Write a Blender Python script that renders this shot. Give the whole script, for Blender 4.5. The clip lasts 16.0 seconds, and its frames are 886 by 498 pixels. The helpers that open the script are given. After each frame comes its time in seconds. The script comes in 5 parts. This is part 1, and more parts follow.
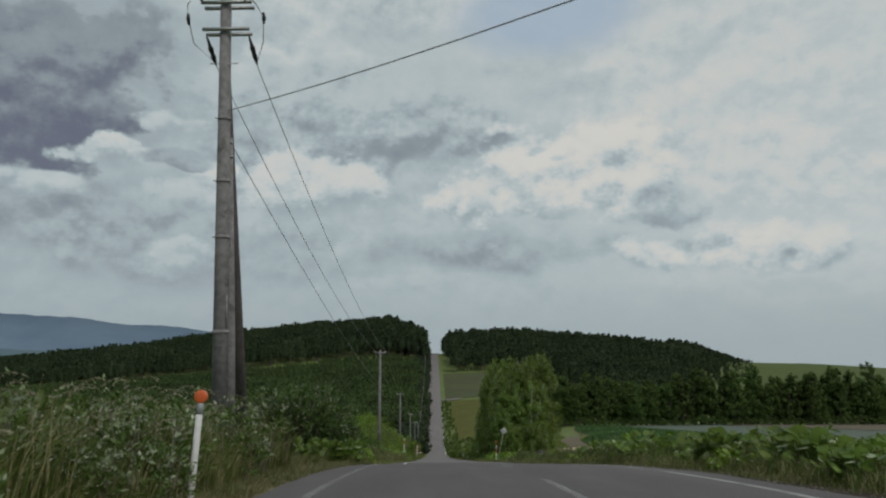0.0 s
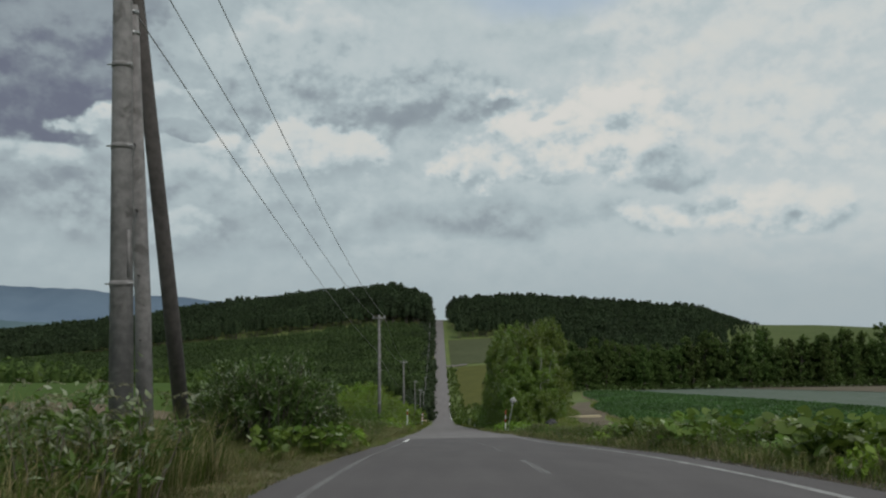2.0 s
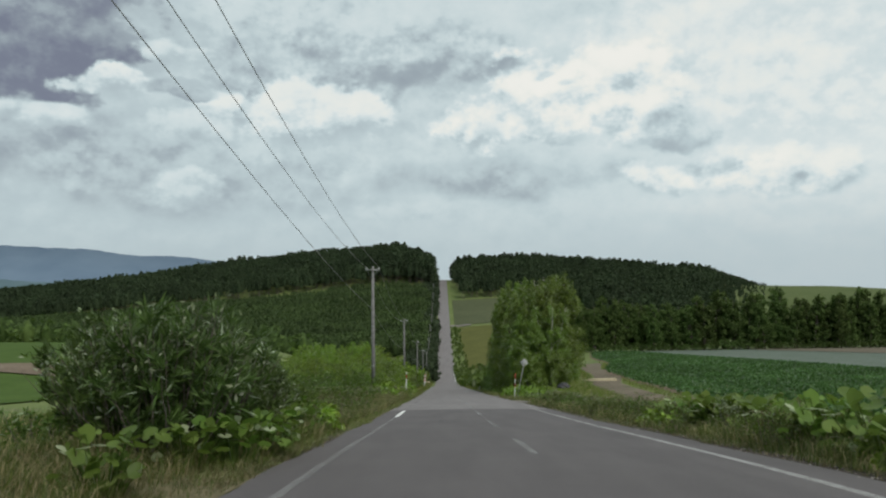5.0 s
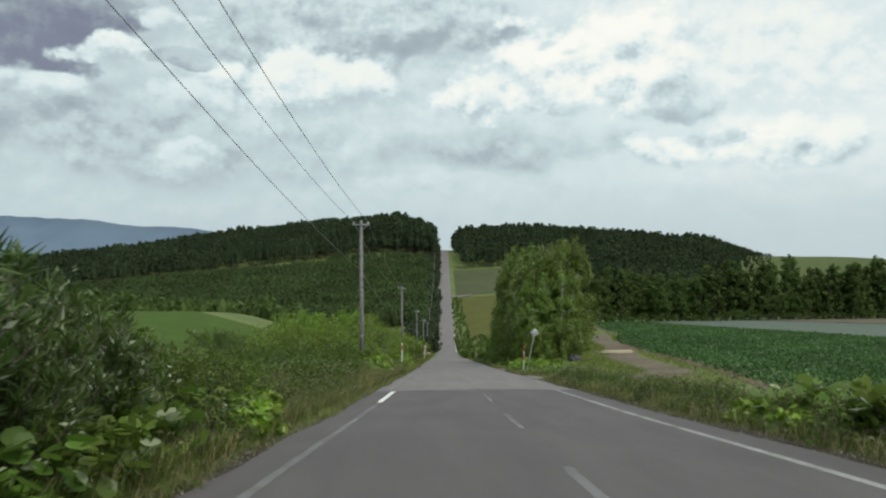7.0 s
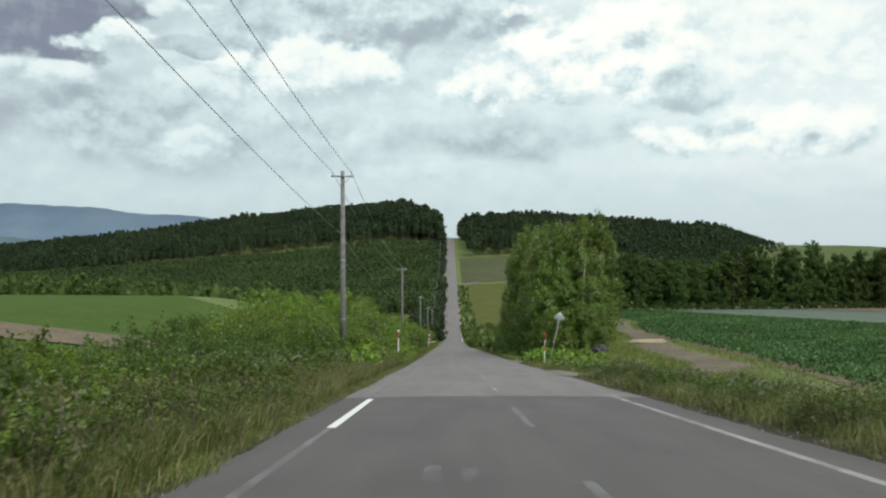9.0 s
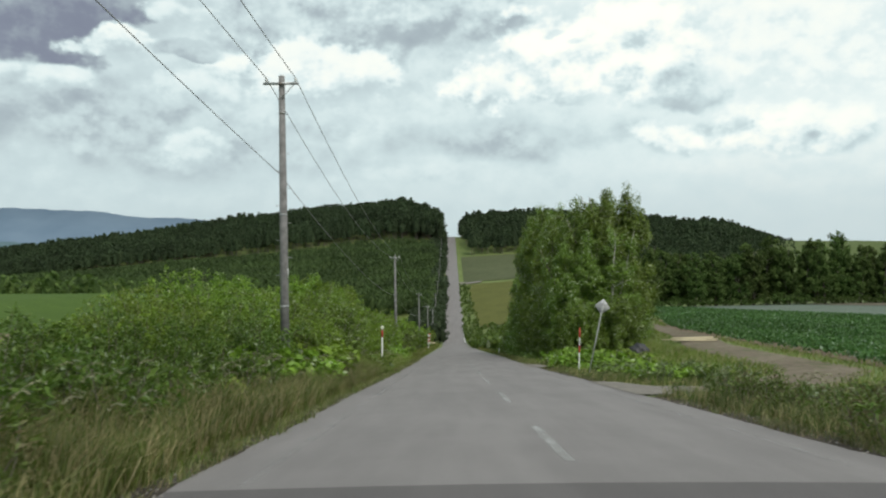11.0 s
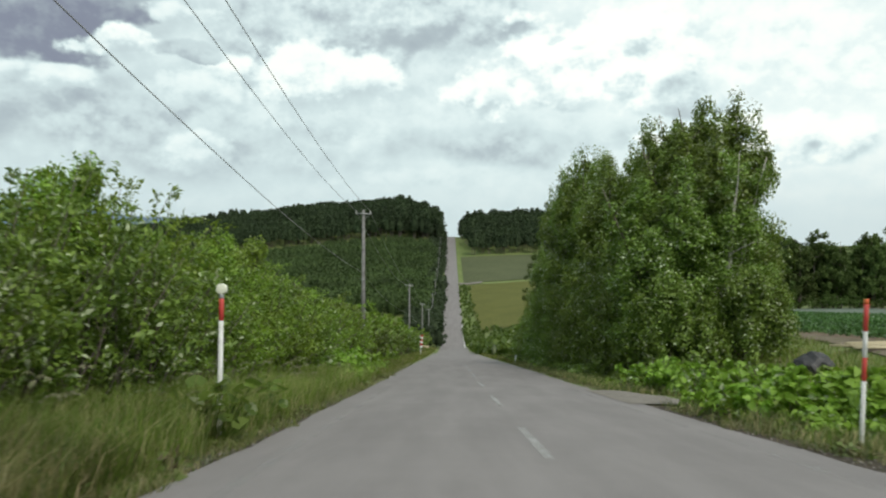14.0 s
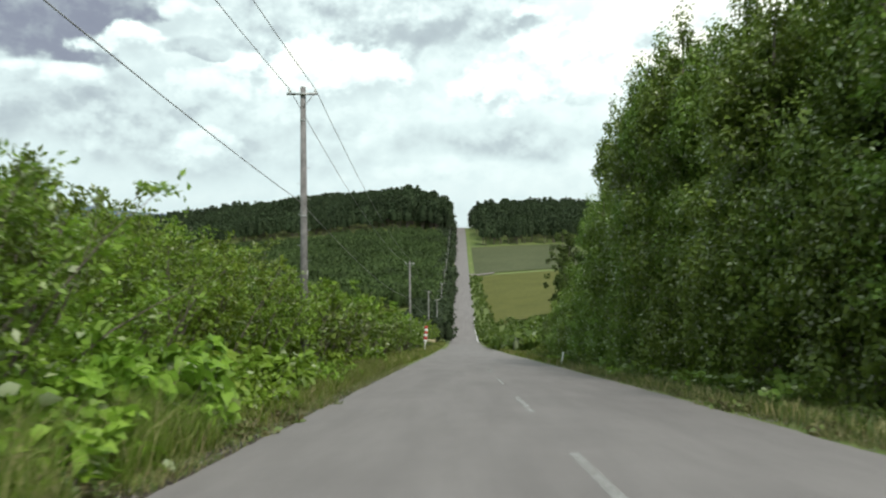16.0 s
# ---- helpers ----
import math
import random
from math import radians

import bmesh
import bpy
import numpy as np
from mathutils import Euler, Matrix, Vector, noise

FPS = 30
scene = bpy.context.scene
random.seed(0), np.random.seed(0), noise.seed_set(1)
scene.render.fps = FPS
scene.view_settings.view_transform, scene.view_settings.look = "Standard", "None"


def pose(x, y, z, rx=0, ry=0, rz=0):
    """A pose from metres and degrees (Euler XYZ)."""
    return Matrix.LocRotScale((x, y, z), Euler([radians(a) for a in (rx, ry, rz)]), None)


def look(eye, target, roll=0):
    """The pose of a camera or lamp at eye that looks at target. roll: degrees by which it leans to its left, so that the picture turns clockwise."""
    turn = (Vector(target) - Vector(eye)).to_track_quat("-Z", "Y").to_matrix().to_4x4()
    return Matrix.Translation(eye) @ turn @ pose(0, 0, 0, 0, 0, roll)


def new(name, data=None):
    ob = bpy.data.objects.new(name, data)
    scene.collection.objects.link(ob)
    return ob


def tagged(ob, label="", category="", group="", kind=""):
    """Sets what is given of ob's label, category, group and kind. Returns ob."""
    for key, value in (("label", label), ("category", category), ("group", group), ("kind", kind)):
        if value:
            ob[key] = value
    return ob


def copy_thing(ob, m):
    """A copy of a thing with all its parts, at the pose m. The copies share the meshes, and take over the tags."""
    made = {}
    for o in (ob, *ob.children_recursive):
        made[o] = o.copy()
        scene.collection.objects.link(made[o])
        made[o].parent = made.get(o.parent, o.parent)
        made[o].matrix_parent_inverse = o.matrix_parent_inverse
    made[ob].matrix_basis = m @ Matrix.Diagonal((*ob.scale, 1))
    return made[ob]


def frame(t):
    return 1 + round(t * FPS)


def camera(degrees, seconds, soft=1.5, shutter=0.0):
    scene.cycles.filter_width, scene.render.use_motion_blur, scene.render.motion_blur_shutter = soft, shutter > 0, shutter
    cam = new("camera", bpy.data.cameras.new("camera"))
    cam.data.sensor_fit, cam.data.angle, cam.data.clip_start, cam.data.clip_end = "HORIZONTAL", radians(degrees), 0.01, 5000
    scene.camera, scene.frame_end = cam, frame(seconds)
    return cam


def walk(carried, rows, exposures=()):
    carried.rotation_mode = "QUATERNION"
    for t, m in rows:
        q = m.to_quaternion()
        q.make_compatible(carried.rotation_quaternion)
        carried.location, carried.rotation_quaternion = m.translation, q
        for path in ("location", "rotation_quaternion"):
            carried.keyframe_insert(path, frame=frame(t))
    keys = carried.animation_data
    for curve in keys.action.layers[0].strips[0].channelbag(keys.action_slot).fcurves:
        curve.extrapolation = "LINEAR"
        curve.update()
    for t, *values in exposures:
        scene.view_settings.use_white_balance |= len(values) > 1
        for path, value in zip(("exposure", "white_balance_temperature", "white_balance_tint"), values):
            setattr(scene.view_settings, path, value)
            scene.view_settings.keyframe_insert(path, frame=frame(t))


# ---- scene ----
cam = camera(60.0, 16.0, soft=2.2, shutter=0.22)
# seconds, eye x y z, yaw to the left, pitch up, roll to the left
PATH = [
    (0, -1.926, 8.027, 1.423, -0.80, 8.16, 0.11),
    (0.5, -1.902, 9.510, 1.402, -0.55, 7.71, -0.46),
    (1, -1.831, 10.993, 1.378, -0.46, 6.77, -0.56),
    (1.5, -1.849, 12.529, 1.345, -0.56, 6.13, -0.87),
    (2, -1.802, 14.042, 1.301, -0.52, 5.70, -0.65),
    (2.5, -1.749, 15.485, 1.241, -0.57, 4.55, -0.42),
    (3, -1.691, 16.810, 1.170, -0.54, 3.76, -0.54),
    (3.5, -1.711, 18.035, 1.089, -0.45, 3.36, -0.45),
    (4, -1.708, 19.321, 0.993, -0.34, 3.30, -0.49),
    (6.5, -1.553, 28.331, 0.119, -0.07, 1.14, -0.46),
    (7, -1.537, 30.544, -0.138, -0.06, 0.64, -0.43),
    (7.5, -1.527, 32.858, -0.414, -0.02, 0.44, -0.31),
    (8, -1.526, 35.376, -0.731, 0.02, 0.06, -0.15),
    (8.5, -1.484, 38.242, -1.104, 0.14, -0.16, -0.07),
    (9, -1.468, 41.371, -1.513, 0.39, -0.16, -0.22),
    (11.5, -1.423, 58.850, -3.769, 0.44, 0.01, -0.77),
    (12, -1.427, 63.009, -4.302, 0.43, 0.21, -0.85),
    (12.5, -1.400, 67.440, -4.853, 0.25, -0.01, -1.45),
    (13, -1.412, 72.153, -5.435, 0.10, -0.00, -1.48),
    (13.5, -1.383, 77.066, -6.064, 0.12, -0.06, -0.27),
    (14, -1.328, 82.253, -6.725, 0.44, 0.26, 0.12),
    (14.5, -1.312, 87.625, -7.399, 0.55, 0.14, -0.68),
    (15, -1.415, 93.226, -8.117, 0.62, -0.01, -0.74),
    (15.5, -1.388, 99.319, -8.908, 0.89, 0.02, -0.66),
    (16, -1.423, 105.396, -9.683, 1.17, -0.10, -0.28),
]


def aimed(x, y, z, yaw, pitch, roll):
    a, p = radians(yaw), radians(pitch)
    way = Vector((-math.sin(a) * math.cos(p), math.cos(a) * math.cos(p), math.sin(p)))
    return look((x, y, z), Vector((x, y, z)) + way, roll)


EXPOSURES = [(0.0, -0.84, 6500, 13), (1.5, -0.78, 6500, 13), (3.0, -0.54, 6500, 12), (4.0, -0.43, 6500, 12), (6.5, -0.22, 6520, 11), (9.0, -0.04, 6550, 10), (11.5, -0.04, 6600, 9.5), (14.0, 0.06, 6650, 9), (16.0, 0.28, 6700, 8.5)]
walk(cam, [(t, aimed(*row)) for t, *row in PATH], EXPOSURES)


# ---- small node helper ----
class Tree:
    """A node tree with short calls."""

    def __init__(self, tree):
        self.t = tree

    def n(self, kind, **inputs):
        node = self.t.nodes.new("ShaderNode" + kind)
        for key, value in inputs.items():
            key = int(key[1:]) if key[0] == "i" and key[1:].isdigit() else key.replace("_", " ")
            if isinstance(value, bpy.types.NodeSocket):
                self.t.links.new(value, node.inputs[key])
            else:
                node.inputs[key].default_value = value
        return node

    def math(self, op, a, b=0.0, clamp=False):
        node = self.n("Math", i0=a, i1=b)
        node.operation, node.use_clamp = op, clamp
        return node.outputs[0]

    def mix(self, fac, a, b, blend="MIX"):
        node = self.t.nodes.new("ShaderNodeMix")
        node.data_type, node.blend_type = "RGBA", blend
        for slot, value in ((0, fac), (6, a), (7, b)):
            if isinstance(value, bpy.types.NodeSocket):
                self.t.links.new(value, node.inputs[slot])
            else:
                node.inputs[slot].default_value = value
        return node.outputs[2]

    def noise(self, vec, scale, detail=4.0, rough=0.55, distortion=0.0):
        return self.n("TexNoise", Vector=vec, Scale=scale, Detail=detail, Roughness=rough, Distortion=distortion).outputs["Fac"]

    def ramp(self, value, lo, hi):
        """0 at lo to 1 at hi, softly; lo may lie above hi."""
        node = self.n("MapRange", Value=value, From_Min=lo, From_Max=hi)
        node.interpolation_type = "SMOOTHSTEP"
        return node.outputs[0]

    def vec(self, op, a, b):
        node = self.n("VectorMath", i0=a, i1=b)
        node.operation = op
        return node.outputs["Value"] if op in ("LENGTH", "DOT_PRODUCT") else node.outputs["Vector"]


def rgb(r, g, b):
    return (r, g, b, 1.0)


# ---- sky and sun ----
SUN_EL, SUN_AZ = 54.0, 150.0
world = bpy.data.worlds.new("world")
scene.world = world
world.use_nodes = True
world.node_tree.nodes.clear()
w = Tree(world.node_tree)
d = w.n("TexCoord").outputs["Generated"]
air = w.n("TexSky")
air.sky_type, air.sun_disc, air.sun_elevation, air.sun_rotation = "NISHITA", False, radians(SUN_EL), radians(SUN_AZ)
sky = w.mix(1.0, air.outputs[0], rgb(0.11, 0.11, 0.11), "MULTIPLY")


def region(azimuth, elevation, wide, high):
    """A soft oval of the sky, 1 in its middle; degrees to the right of the road and above the horizon."""
    a, e = radians(azimuth), radians(elevation)
    c = Vector((math.sin(a) * math.cos(e), math.cos(a) * math.cos(e), math.sin(e)))
    s = 1 / math.sin(radians(wide))
    off = w.vec("MULTIPLY", w.vec("SUBTRACT", d, c), (s, s, 1 / math.sin(radians(high))))
    return w.ramp(w.vec("LENGTH", off, (0, 0, 0)), 1.0, 0.0)


flat = w.vec("MULTIPLY", d, (1.0, 1.0, 1.3))
drift = w.n("TexNoise", Vector=flat, Scale=9.0, Detail=4.0, Roughness=0.55).outputs["Color"]
d = w.vec("ADD", d, w.vec("MULTIPLY", w.vec("SUBTRACT", drift, (0.5, 0.5, 0.5)), (0.08, 0.08, 0.05)))
xyz = w.n("SeparateXYZ", Vector=d).outputs
AZ = w.math("MULTIPLY", w.math("ARCTAN2", xyz["X"], xyz["Y"]), 180 / math.pi)
EL = w.math("MULTIPLY", w.math("ARCSINE", xyz["Z"]), 180 / math.pi)


def puffs(vec):
    """Cauliflower relief of a cloud's edge, about 0 on the mean."""
    cells = w.n("TexVoronoi", Vector=vec, Scale=13.0, Detail=3.0, Roughness=0.6, Lacunarity=2.2)
    cells.feature, cells.normalize = "SMOOTH_F1", True
    cells.inputs["Smoothness"].default_value = 0.6
    return w.math("ADD", w.math("MULTIPLY", w.math("SUBTRACT", w.noise(vec, 10.0, 8.0, 0.56), 0.5), 1.1), w.math("MULTIPLY", w.math("SUBTRACT", 0.30, cells.outputs["Distance"]), 0.9))


billow = puffs(flat)
relief = w.math("SUBTRACT", billow, puffs(w.vec("ADD", flat, (-0.006, 0.0, 0.020))))
broad = w.noise(flat, 3.4, 4.0, 0.55)
light = w.math("ADD", w.math("MULTIPLY", w.n("SeparateXYZ", Vector=d).outputs["X"], 0.12), w.math("ADD", 0.54, w.math("MULTIPLY", broad, 0.20)))


def cloud_bank(under, az, el, wide, high, sharp, base, top, thick):
    """Lays one cloud over the tone so far; degrees to the right of the road and above the horizon, tones of its flat base and its top."""
    u = w.math("DIVIDE", w.math("SUBTRACT", AZ, az), wide)
    v = w.math("DIVIDE", w.math("SUBTRACT", EL, el), high)
    below = w.math("MULTIPLY", w.math("MINIMUM", v, 0.0), 1.35)
    tall = w.math("ADD", w.math("MAXIMUM", v, 0.0), below)
    r = w.math("SQRT", w.math("ADD", w.math("MULTIPLY", u, u), w.math("MULTIPLY", tall, tall)))
    body = w.math("ADD", w.math("SUBTRACT", 1.0, r), w.math("ADD", 0.12, w.math("MULTIPLY", billow, 1.9)))
    mask = w.math("MULTIPLY", w.ramp(body, 0.02, 0.02 + sharp), thick)
    lit = w.ramp(w.math("ADD", v, w.math("MULTIPLY", relief, 4.2)), -0.85, 0.75)
    tone = w.math("ADD", base, w.math("MULTIPLY", lit, top - base))
    return w.math("ADD", under, w.math("MULTIPLY", mask, w.math("SUBTRACT", tone, under)))


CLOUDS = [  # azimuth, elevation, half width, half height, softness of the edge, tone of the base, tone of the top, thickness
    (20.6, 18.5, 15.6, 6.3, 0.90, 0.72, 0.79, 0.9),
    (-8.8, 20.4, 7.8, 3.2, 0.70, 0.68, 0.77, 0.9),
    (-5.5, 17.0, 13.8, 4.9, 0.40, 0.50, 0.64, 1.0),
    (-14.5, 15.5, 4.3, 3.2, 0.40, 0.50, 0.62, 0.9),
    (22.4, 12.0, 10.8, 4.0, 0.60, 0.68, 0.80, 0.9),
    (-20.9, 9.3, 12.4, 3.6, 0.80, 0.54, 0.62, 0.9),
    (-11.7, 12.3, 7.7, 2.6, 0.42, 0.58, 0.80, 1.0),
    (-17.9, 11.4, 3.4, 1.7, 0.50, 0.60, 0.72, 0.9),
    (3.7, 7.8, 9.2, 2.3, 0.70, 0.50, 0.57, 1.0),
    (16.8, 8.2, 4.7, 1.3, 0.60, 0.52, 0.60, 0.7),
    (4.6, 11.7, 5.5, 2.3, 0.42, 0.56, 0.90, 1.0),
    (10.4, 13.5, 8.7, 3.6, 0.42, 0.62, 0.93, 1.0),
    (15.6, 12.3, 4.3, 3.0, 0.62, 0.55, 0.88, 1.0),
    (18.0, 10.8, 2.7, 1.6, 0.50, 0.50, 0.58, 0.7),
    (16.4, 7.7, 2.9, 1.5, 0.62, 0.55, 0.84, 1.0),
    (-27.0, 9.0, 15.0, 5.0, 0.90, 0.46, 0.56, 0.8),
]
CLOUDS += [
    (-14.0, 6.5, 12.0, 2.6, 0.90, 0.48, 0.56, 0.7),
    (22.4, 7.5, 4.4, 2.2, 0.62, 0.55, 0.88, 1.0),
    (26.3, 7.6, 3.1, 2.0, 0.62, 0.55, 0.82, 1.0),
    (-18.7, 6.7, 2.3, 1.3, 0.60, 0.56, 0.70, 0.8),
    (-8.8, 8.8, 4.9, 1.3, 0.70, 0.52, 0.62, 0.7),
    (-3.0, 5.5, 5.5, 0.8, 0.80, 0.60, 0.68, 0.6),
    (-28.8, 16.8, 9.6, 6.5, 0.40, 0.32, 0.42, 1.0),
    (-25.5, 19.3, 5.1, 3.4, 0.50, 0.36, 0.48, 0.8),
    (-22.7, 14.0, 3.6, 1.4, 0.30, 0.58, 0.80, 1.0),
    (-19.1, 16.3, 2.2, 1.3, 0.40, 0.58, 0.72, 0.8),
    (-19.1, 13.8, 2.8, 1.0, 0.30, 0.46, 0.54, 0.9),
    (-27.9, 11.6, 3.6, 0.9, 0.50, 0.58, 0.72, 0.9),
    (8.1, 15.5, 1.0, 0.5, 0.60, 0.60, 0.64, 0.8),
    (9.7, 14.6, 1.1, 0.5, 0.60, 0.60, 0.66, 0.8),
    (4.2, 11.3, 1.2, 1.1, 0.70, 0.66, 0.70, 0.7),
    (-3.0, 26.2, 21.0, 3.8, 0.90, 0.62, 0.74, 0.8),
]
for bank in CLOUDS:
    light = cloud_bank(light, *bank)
light = w.math("ADD", light, w.math("MULTIPLY", relief, 0.22))
tones = w.n("ValToRGB", Fac=light)
tones.color_ramp.interpolation = "CARDINAL"
for at, c in ((0.32, rgb(0.20, 0.225, 0.285)), (0.42, rgb(0.30, 0.355, 0.395)), (0.52, rgb(0.425, 0.51, 0.535)), (0.62, rgb(0.58, 0.69, 0.70)), (0.72, rgb(0.735, 0.815, 0.80)), (0.84, rgb(0.86, 0.89, 0.83))):
    tones.color_ramp.elements.new(at).color = c
tones.color_ramp.elements[0].color, tones.color_ramp.elements[-1].color = rgb(0.17, 0.19, 0.25), rgb(0.94, 0.94, 0.87)
cloud = tones.outputs[0]
gap = w.ramp(w.math("ADD", region(9, 25, 12, 5.5), w.math("MULTIPLY", billow, 0.5)), 0.25, 0.75)
cloud = w.mix(w.math("MULTIPLY", gap, 0.75), cloud, rgb(0.50, 0.64, 0.78))
height = w.n("SeparateXYZ", Vector=d).outputs["Z"]
low_air = w.math("MULTIPLY", w.ramp(height, 0.15, 0.02), 0.85)
cloud = w.mix(low_air, cloud, rgb(0.47, 0.575, 0.61))
full = w.mix(0.95, sky, cloud)
back = w.n("Background", Color=full, Strength=1.2)
w.t.links.new(back.outputs[0], w.n("OutputWorld").inputs[0])

sun = new("sun", bpy.data.lights.new("sun", "SUN"))
sun.data.energy, sun.data.angle, sun.data.color = 2.3, radians(13), (1.0, 0.96, 0.9)
sun.matrix_world = look((0, 0, 50), Vector((0, 0, 50)) - Vector((math.sin(radians(SUN_AZ)) * math.cos(radians(SUN_EL)), math.cos(radians(SUN_AZ)) * math.cos(radians(SUN_EL)), math.sin(radians(SUN_EL)))))


# ---- materials ----
def material(name):
    m = bpy.data.materials.new(name)
    m.use_nodes = True
    m.node_tree.nodes.clear()
    return m, Tree(m.node_tree)


def finish(m, t, shader):
    t.t.links.new(shader, t.n("OutputMaterial").inputs[0])
    return m


def surface(name, low, high, scale, rough=0.8, bump=0.3, bump_scale=None, metal=0.0, spots=None, spot_scale=3.0):
    """A matt surface: two colours mixed by grain at two scales, with fine relief and, where given, stains of a third colour."""
    m, t = material(name)
    p = t.n("TexCoord").outputs["Object"]
    grain = t.math("ADD", t.math("MULTIPLY", t.noise(p, scale, 6.0), 0.6), t.math("MULTIPLY", t.noise(p, scale / 9, 3.0), 0.4))
    colour = t.mix(t.ramp(grain, 0.33, 0.67), low, high)
    if spots:
        colour = t.mix(t.ramp(t.noise(p, spot_scale, 5.0, 0.6, 0.6), 0.56, 0.68), colour, spots)
    b = t.n("Bump", Strength=bump, Distance=0.02, Height=t.noise(p, bump_scale or scale * 2, 5.0))
    s = t.n("BsdfPrincipled", Base_Color=colour, Roughness=rough, Metallic=metal, Normal=b.outputs[0])
    s.inputs["Specular IOR Level"].default_value = 0.1 if rough > 0.88 else 0.5
    return finish(m, t, s.outputs[0])


def leaf_material(name, colours, pale=None, pale_part=0.1, through_part=0.3, rough=0.5, patch=0.7):
    """Leaves: each one its own tone, some showing a pale underside; light comes through."""
    m, t = material(name)
    each = t.n("NewGeometry").outputs["Random Per Island"]
    own = t.n("ObjectInfo").outputs["Random"]
    patches = t.noise(t.n("TexCoord").outputs["Object"], patch, 3.0)
    ramp = t.n("ValToRGB", Fac=each)
    ramp.color_ramp.elements[0].color, ramp.color_ramp.elements[1].color = colours[0], colours[-1]
    for k, c in enumerate(colours[1:-1]):
        ramp.color_ramp.elements.new((k + 1) / (len(colours) - 1)).color = c
    colour = ramp.outputs[0]
    if pale:
        lot = t.math("FRACT", t.math("MULTIPLY", each, 37.7))
        colour = t.mix(t.math("LESS_THAN", lot, pale_part), colour, pale)
    hue = t.n("HueSaturation", Hue=t.math("ADD", 0.488, t.math("MULTIPLY", own, 0.024)), Saturation=1.0, Value=t.math("MULTIPLY", t.math("ADD", 0.82, t.math("MULTIPLY", own, 0.36)), t.math("ADD", 0.25, t.math("MULTIPLY", patches, 1.5))), Color=colour)
    s = t.n("BsdfPrincipled", Base_Color=hue.outputs[0], Roughness=rough)
    s.inputs["Specular IOR Level"].default_value = 0.35
    tr = t.n("BsdfTranslucent", Color=hue.outputs[0])
    return finish(m, t, t.n("MixShader", i0=through_part, i1=s.outputs[0], i2=tr.outputs[0]).outputs[0])


def asphalt(name, dark, lightc, stain):
    m, t = material(name)
    p = t.n("TexCoord").outputs["Object"]
    long = t.vec("MULTIPLY", p, (1.0, 0.06, 1.0))
    stone = t.noise(p, 160.0, 2.0, 0.7)
    worn = t.noise(long, 1.3, 4.0, 0.6)
    patchy = t.noise(p, 0.35, 5.0, 0.6)
    c = t.mix(t.ramp(t.math("ADD", t.math("MULTIPLY", worn, 0.6), t.math("MULTIPLY", patchy, 0.4)), 0.30, 0.72), dark, lightc)
    c = t.mix(t.math("MULTIPLY", t.ramp(stone, 0.5, 0.75), 0.35), c, stain)
    b = t.n("Bump", Strength=0.35, Distance=0.006, Height=stone)
    s = t.n("BsdfPrincipled", Base_Color=c, Roughness=0.85, Normal=b.outputs[0])
    s.inputs["Specular IOR Level"].default_value = 0.3
    return finish(m, t, s.outputs[0])


def paint(name, colour, kept):
    """Road paint with the worn part gone; kept: how much of it is left."""
    m, t = material(name)
    p = t.n("TexCoord").outputs["Object"]
    worn = t.math("ADD", t.math("MULTIPLY", t.noise(p, 1.1, 4.0), 0.5), t.math("MULTIPLY", t.noise(p, 26.0, 5.0, 0.7), 0.5))
    s = t.n("BsdfPrincipled", Base_Color=colour, Roughness=0.6)
    gone = t.n("BsdfTransparent")
    left = t.math("ADD", t.math("MULTIPLY", t.math("SUBTRACT", worn, 0.5), 1.7), kept, clamp=True)
    return finish(m, t, t.n("MixShader", i0=left, i1=gone.outputs[0], i2=s.outputs[0]).outputs[0])


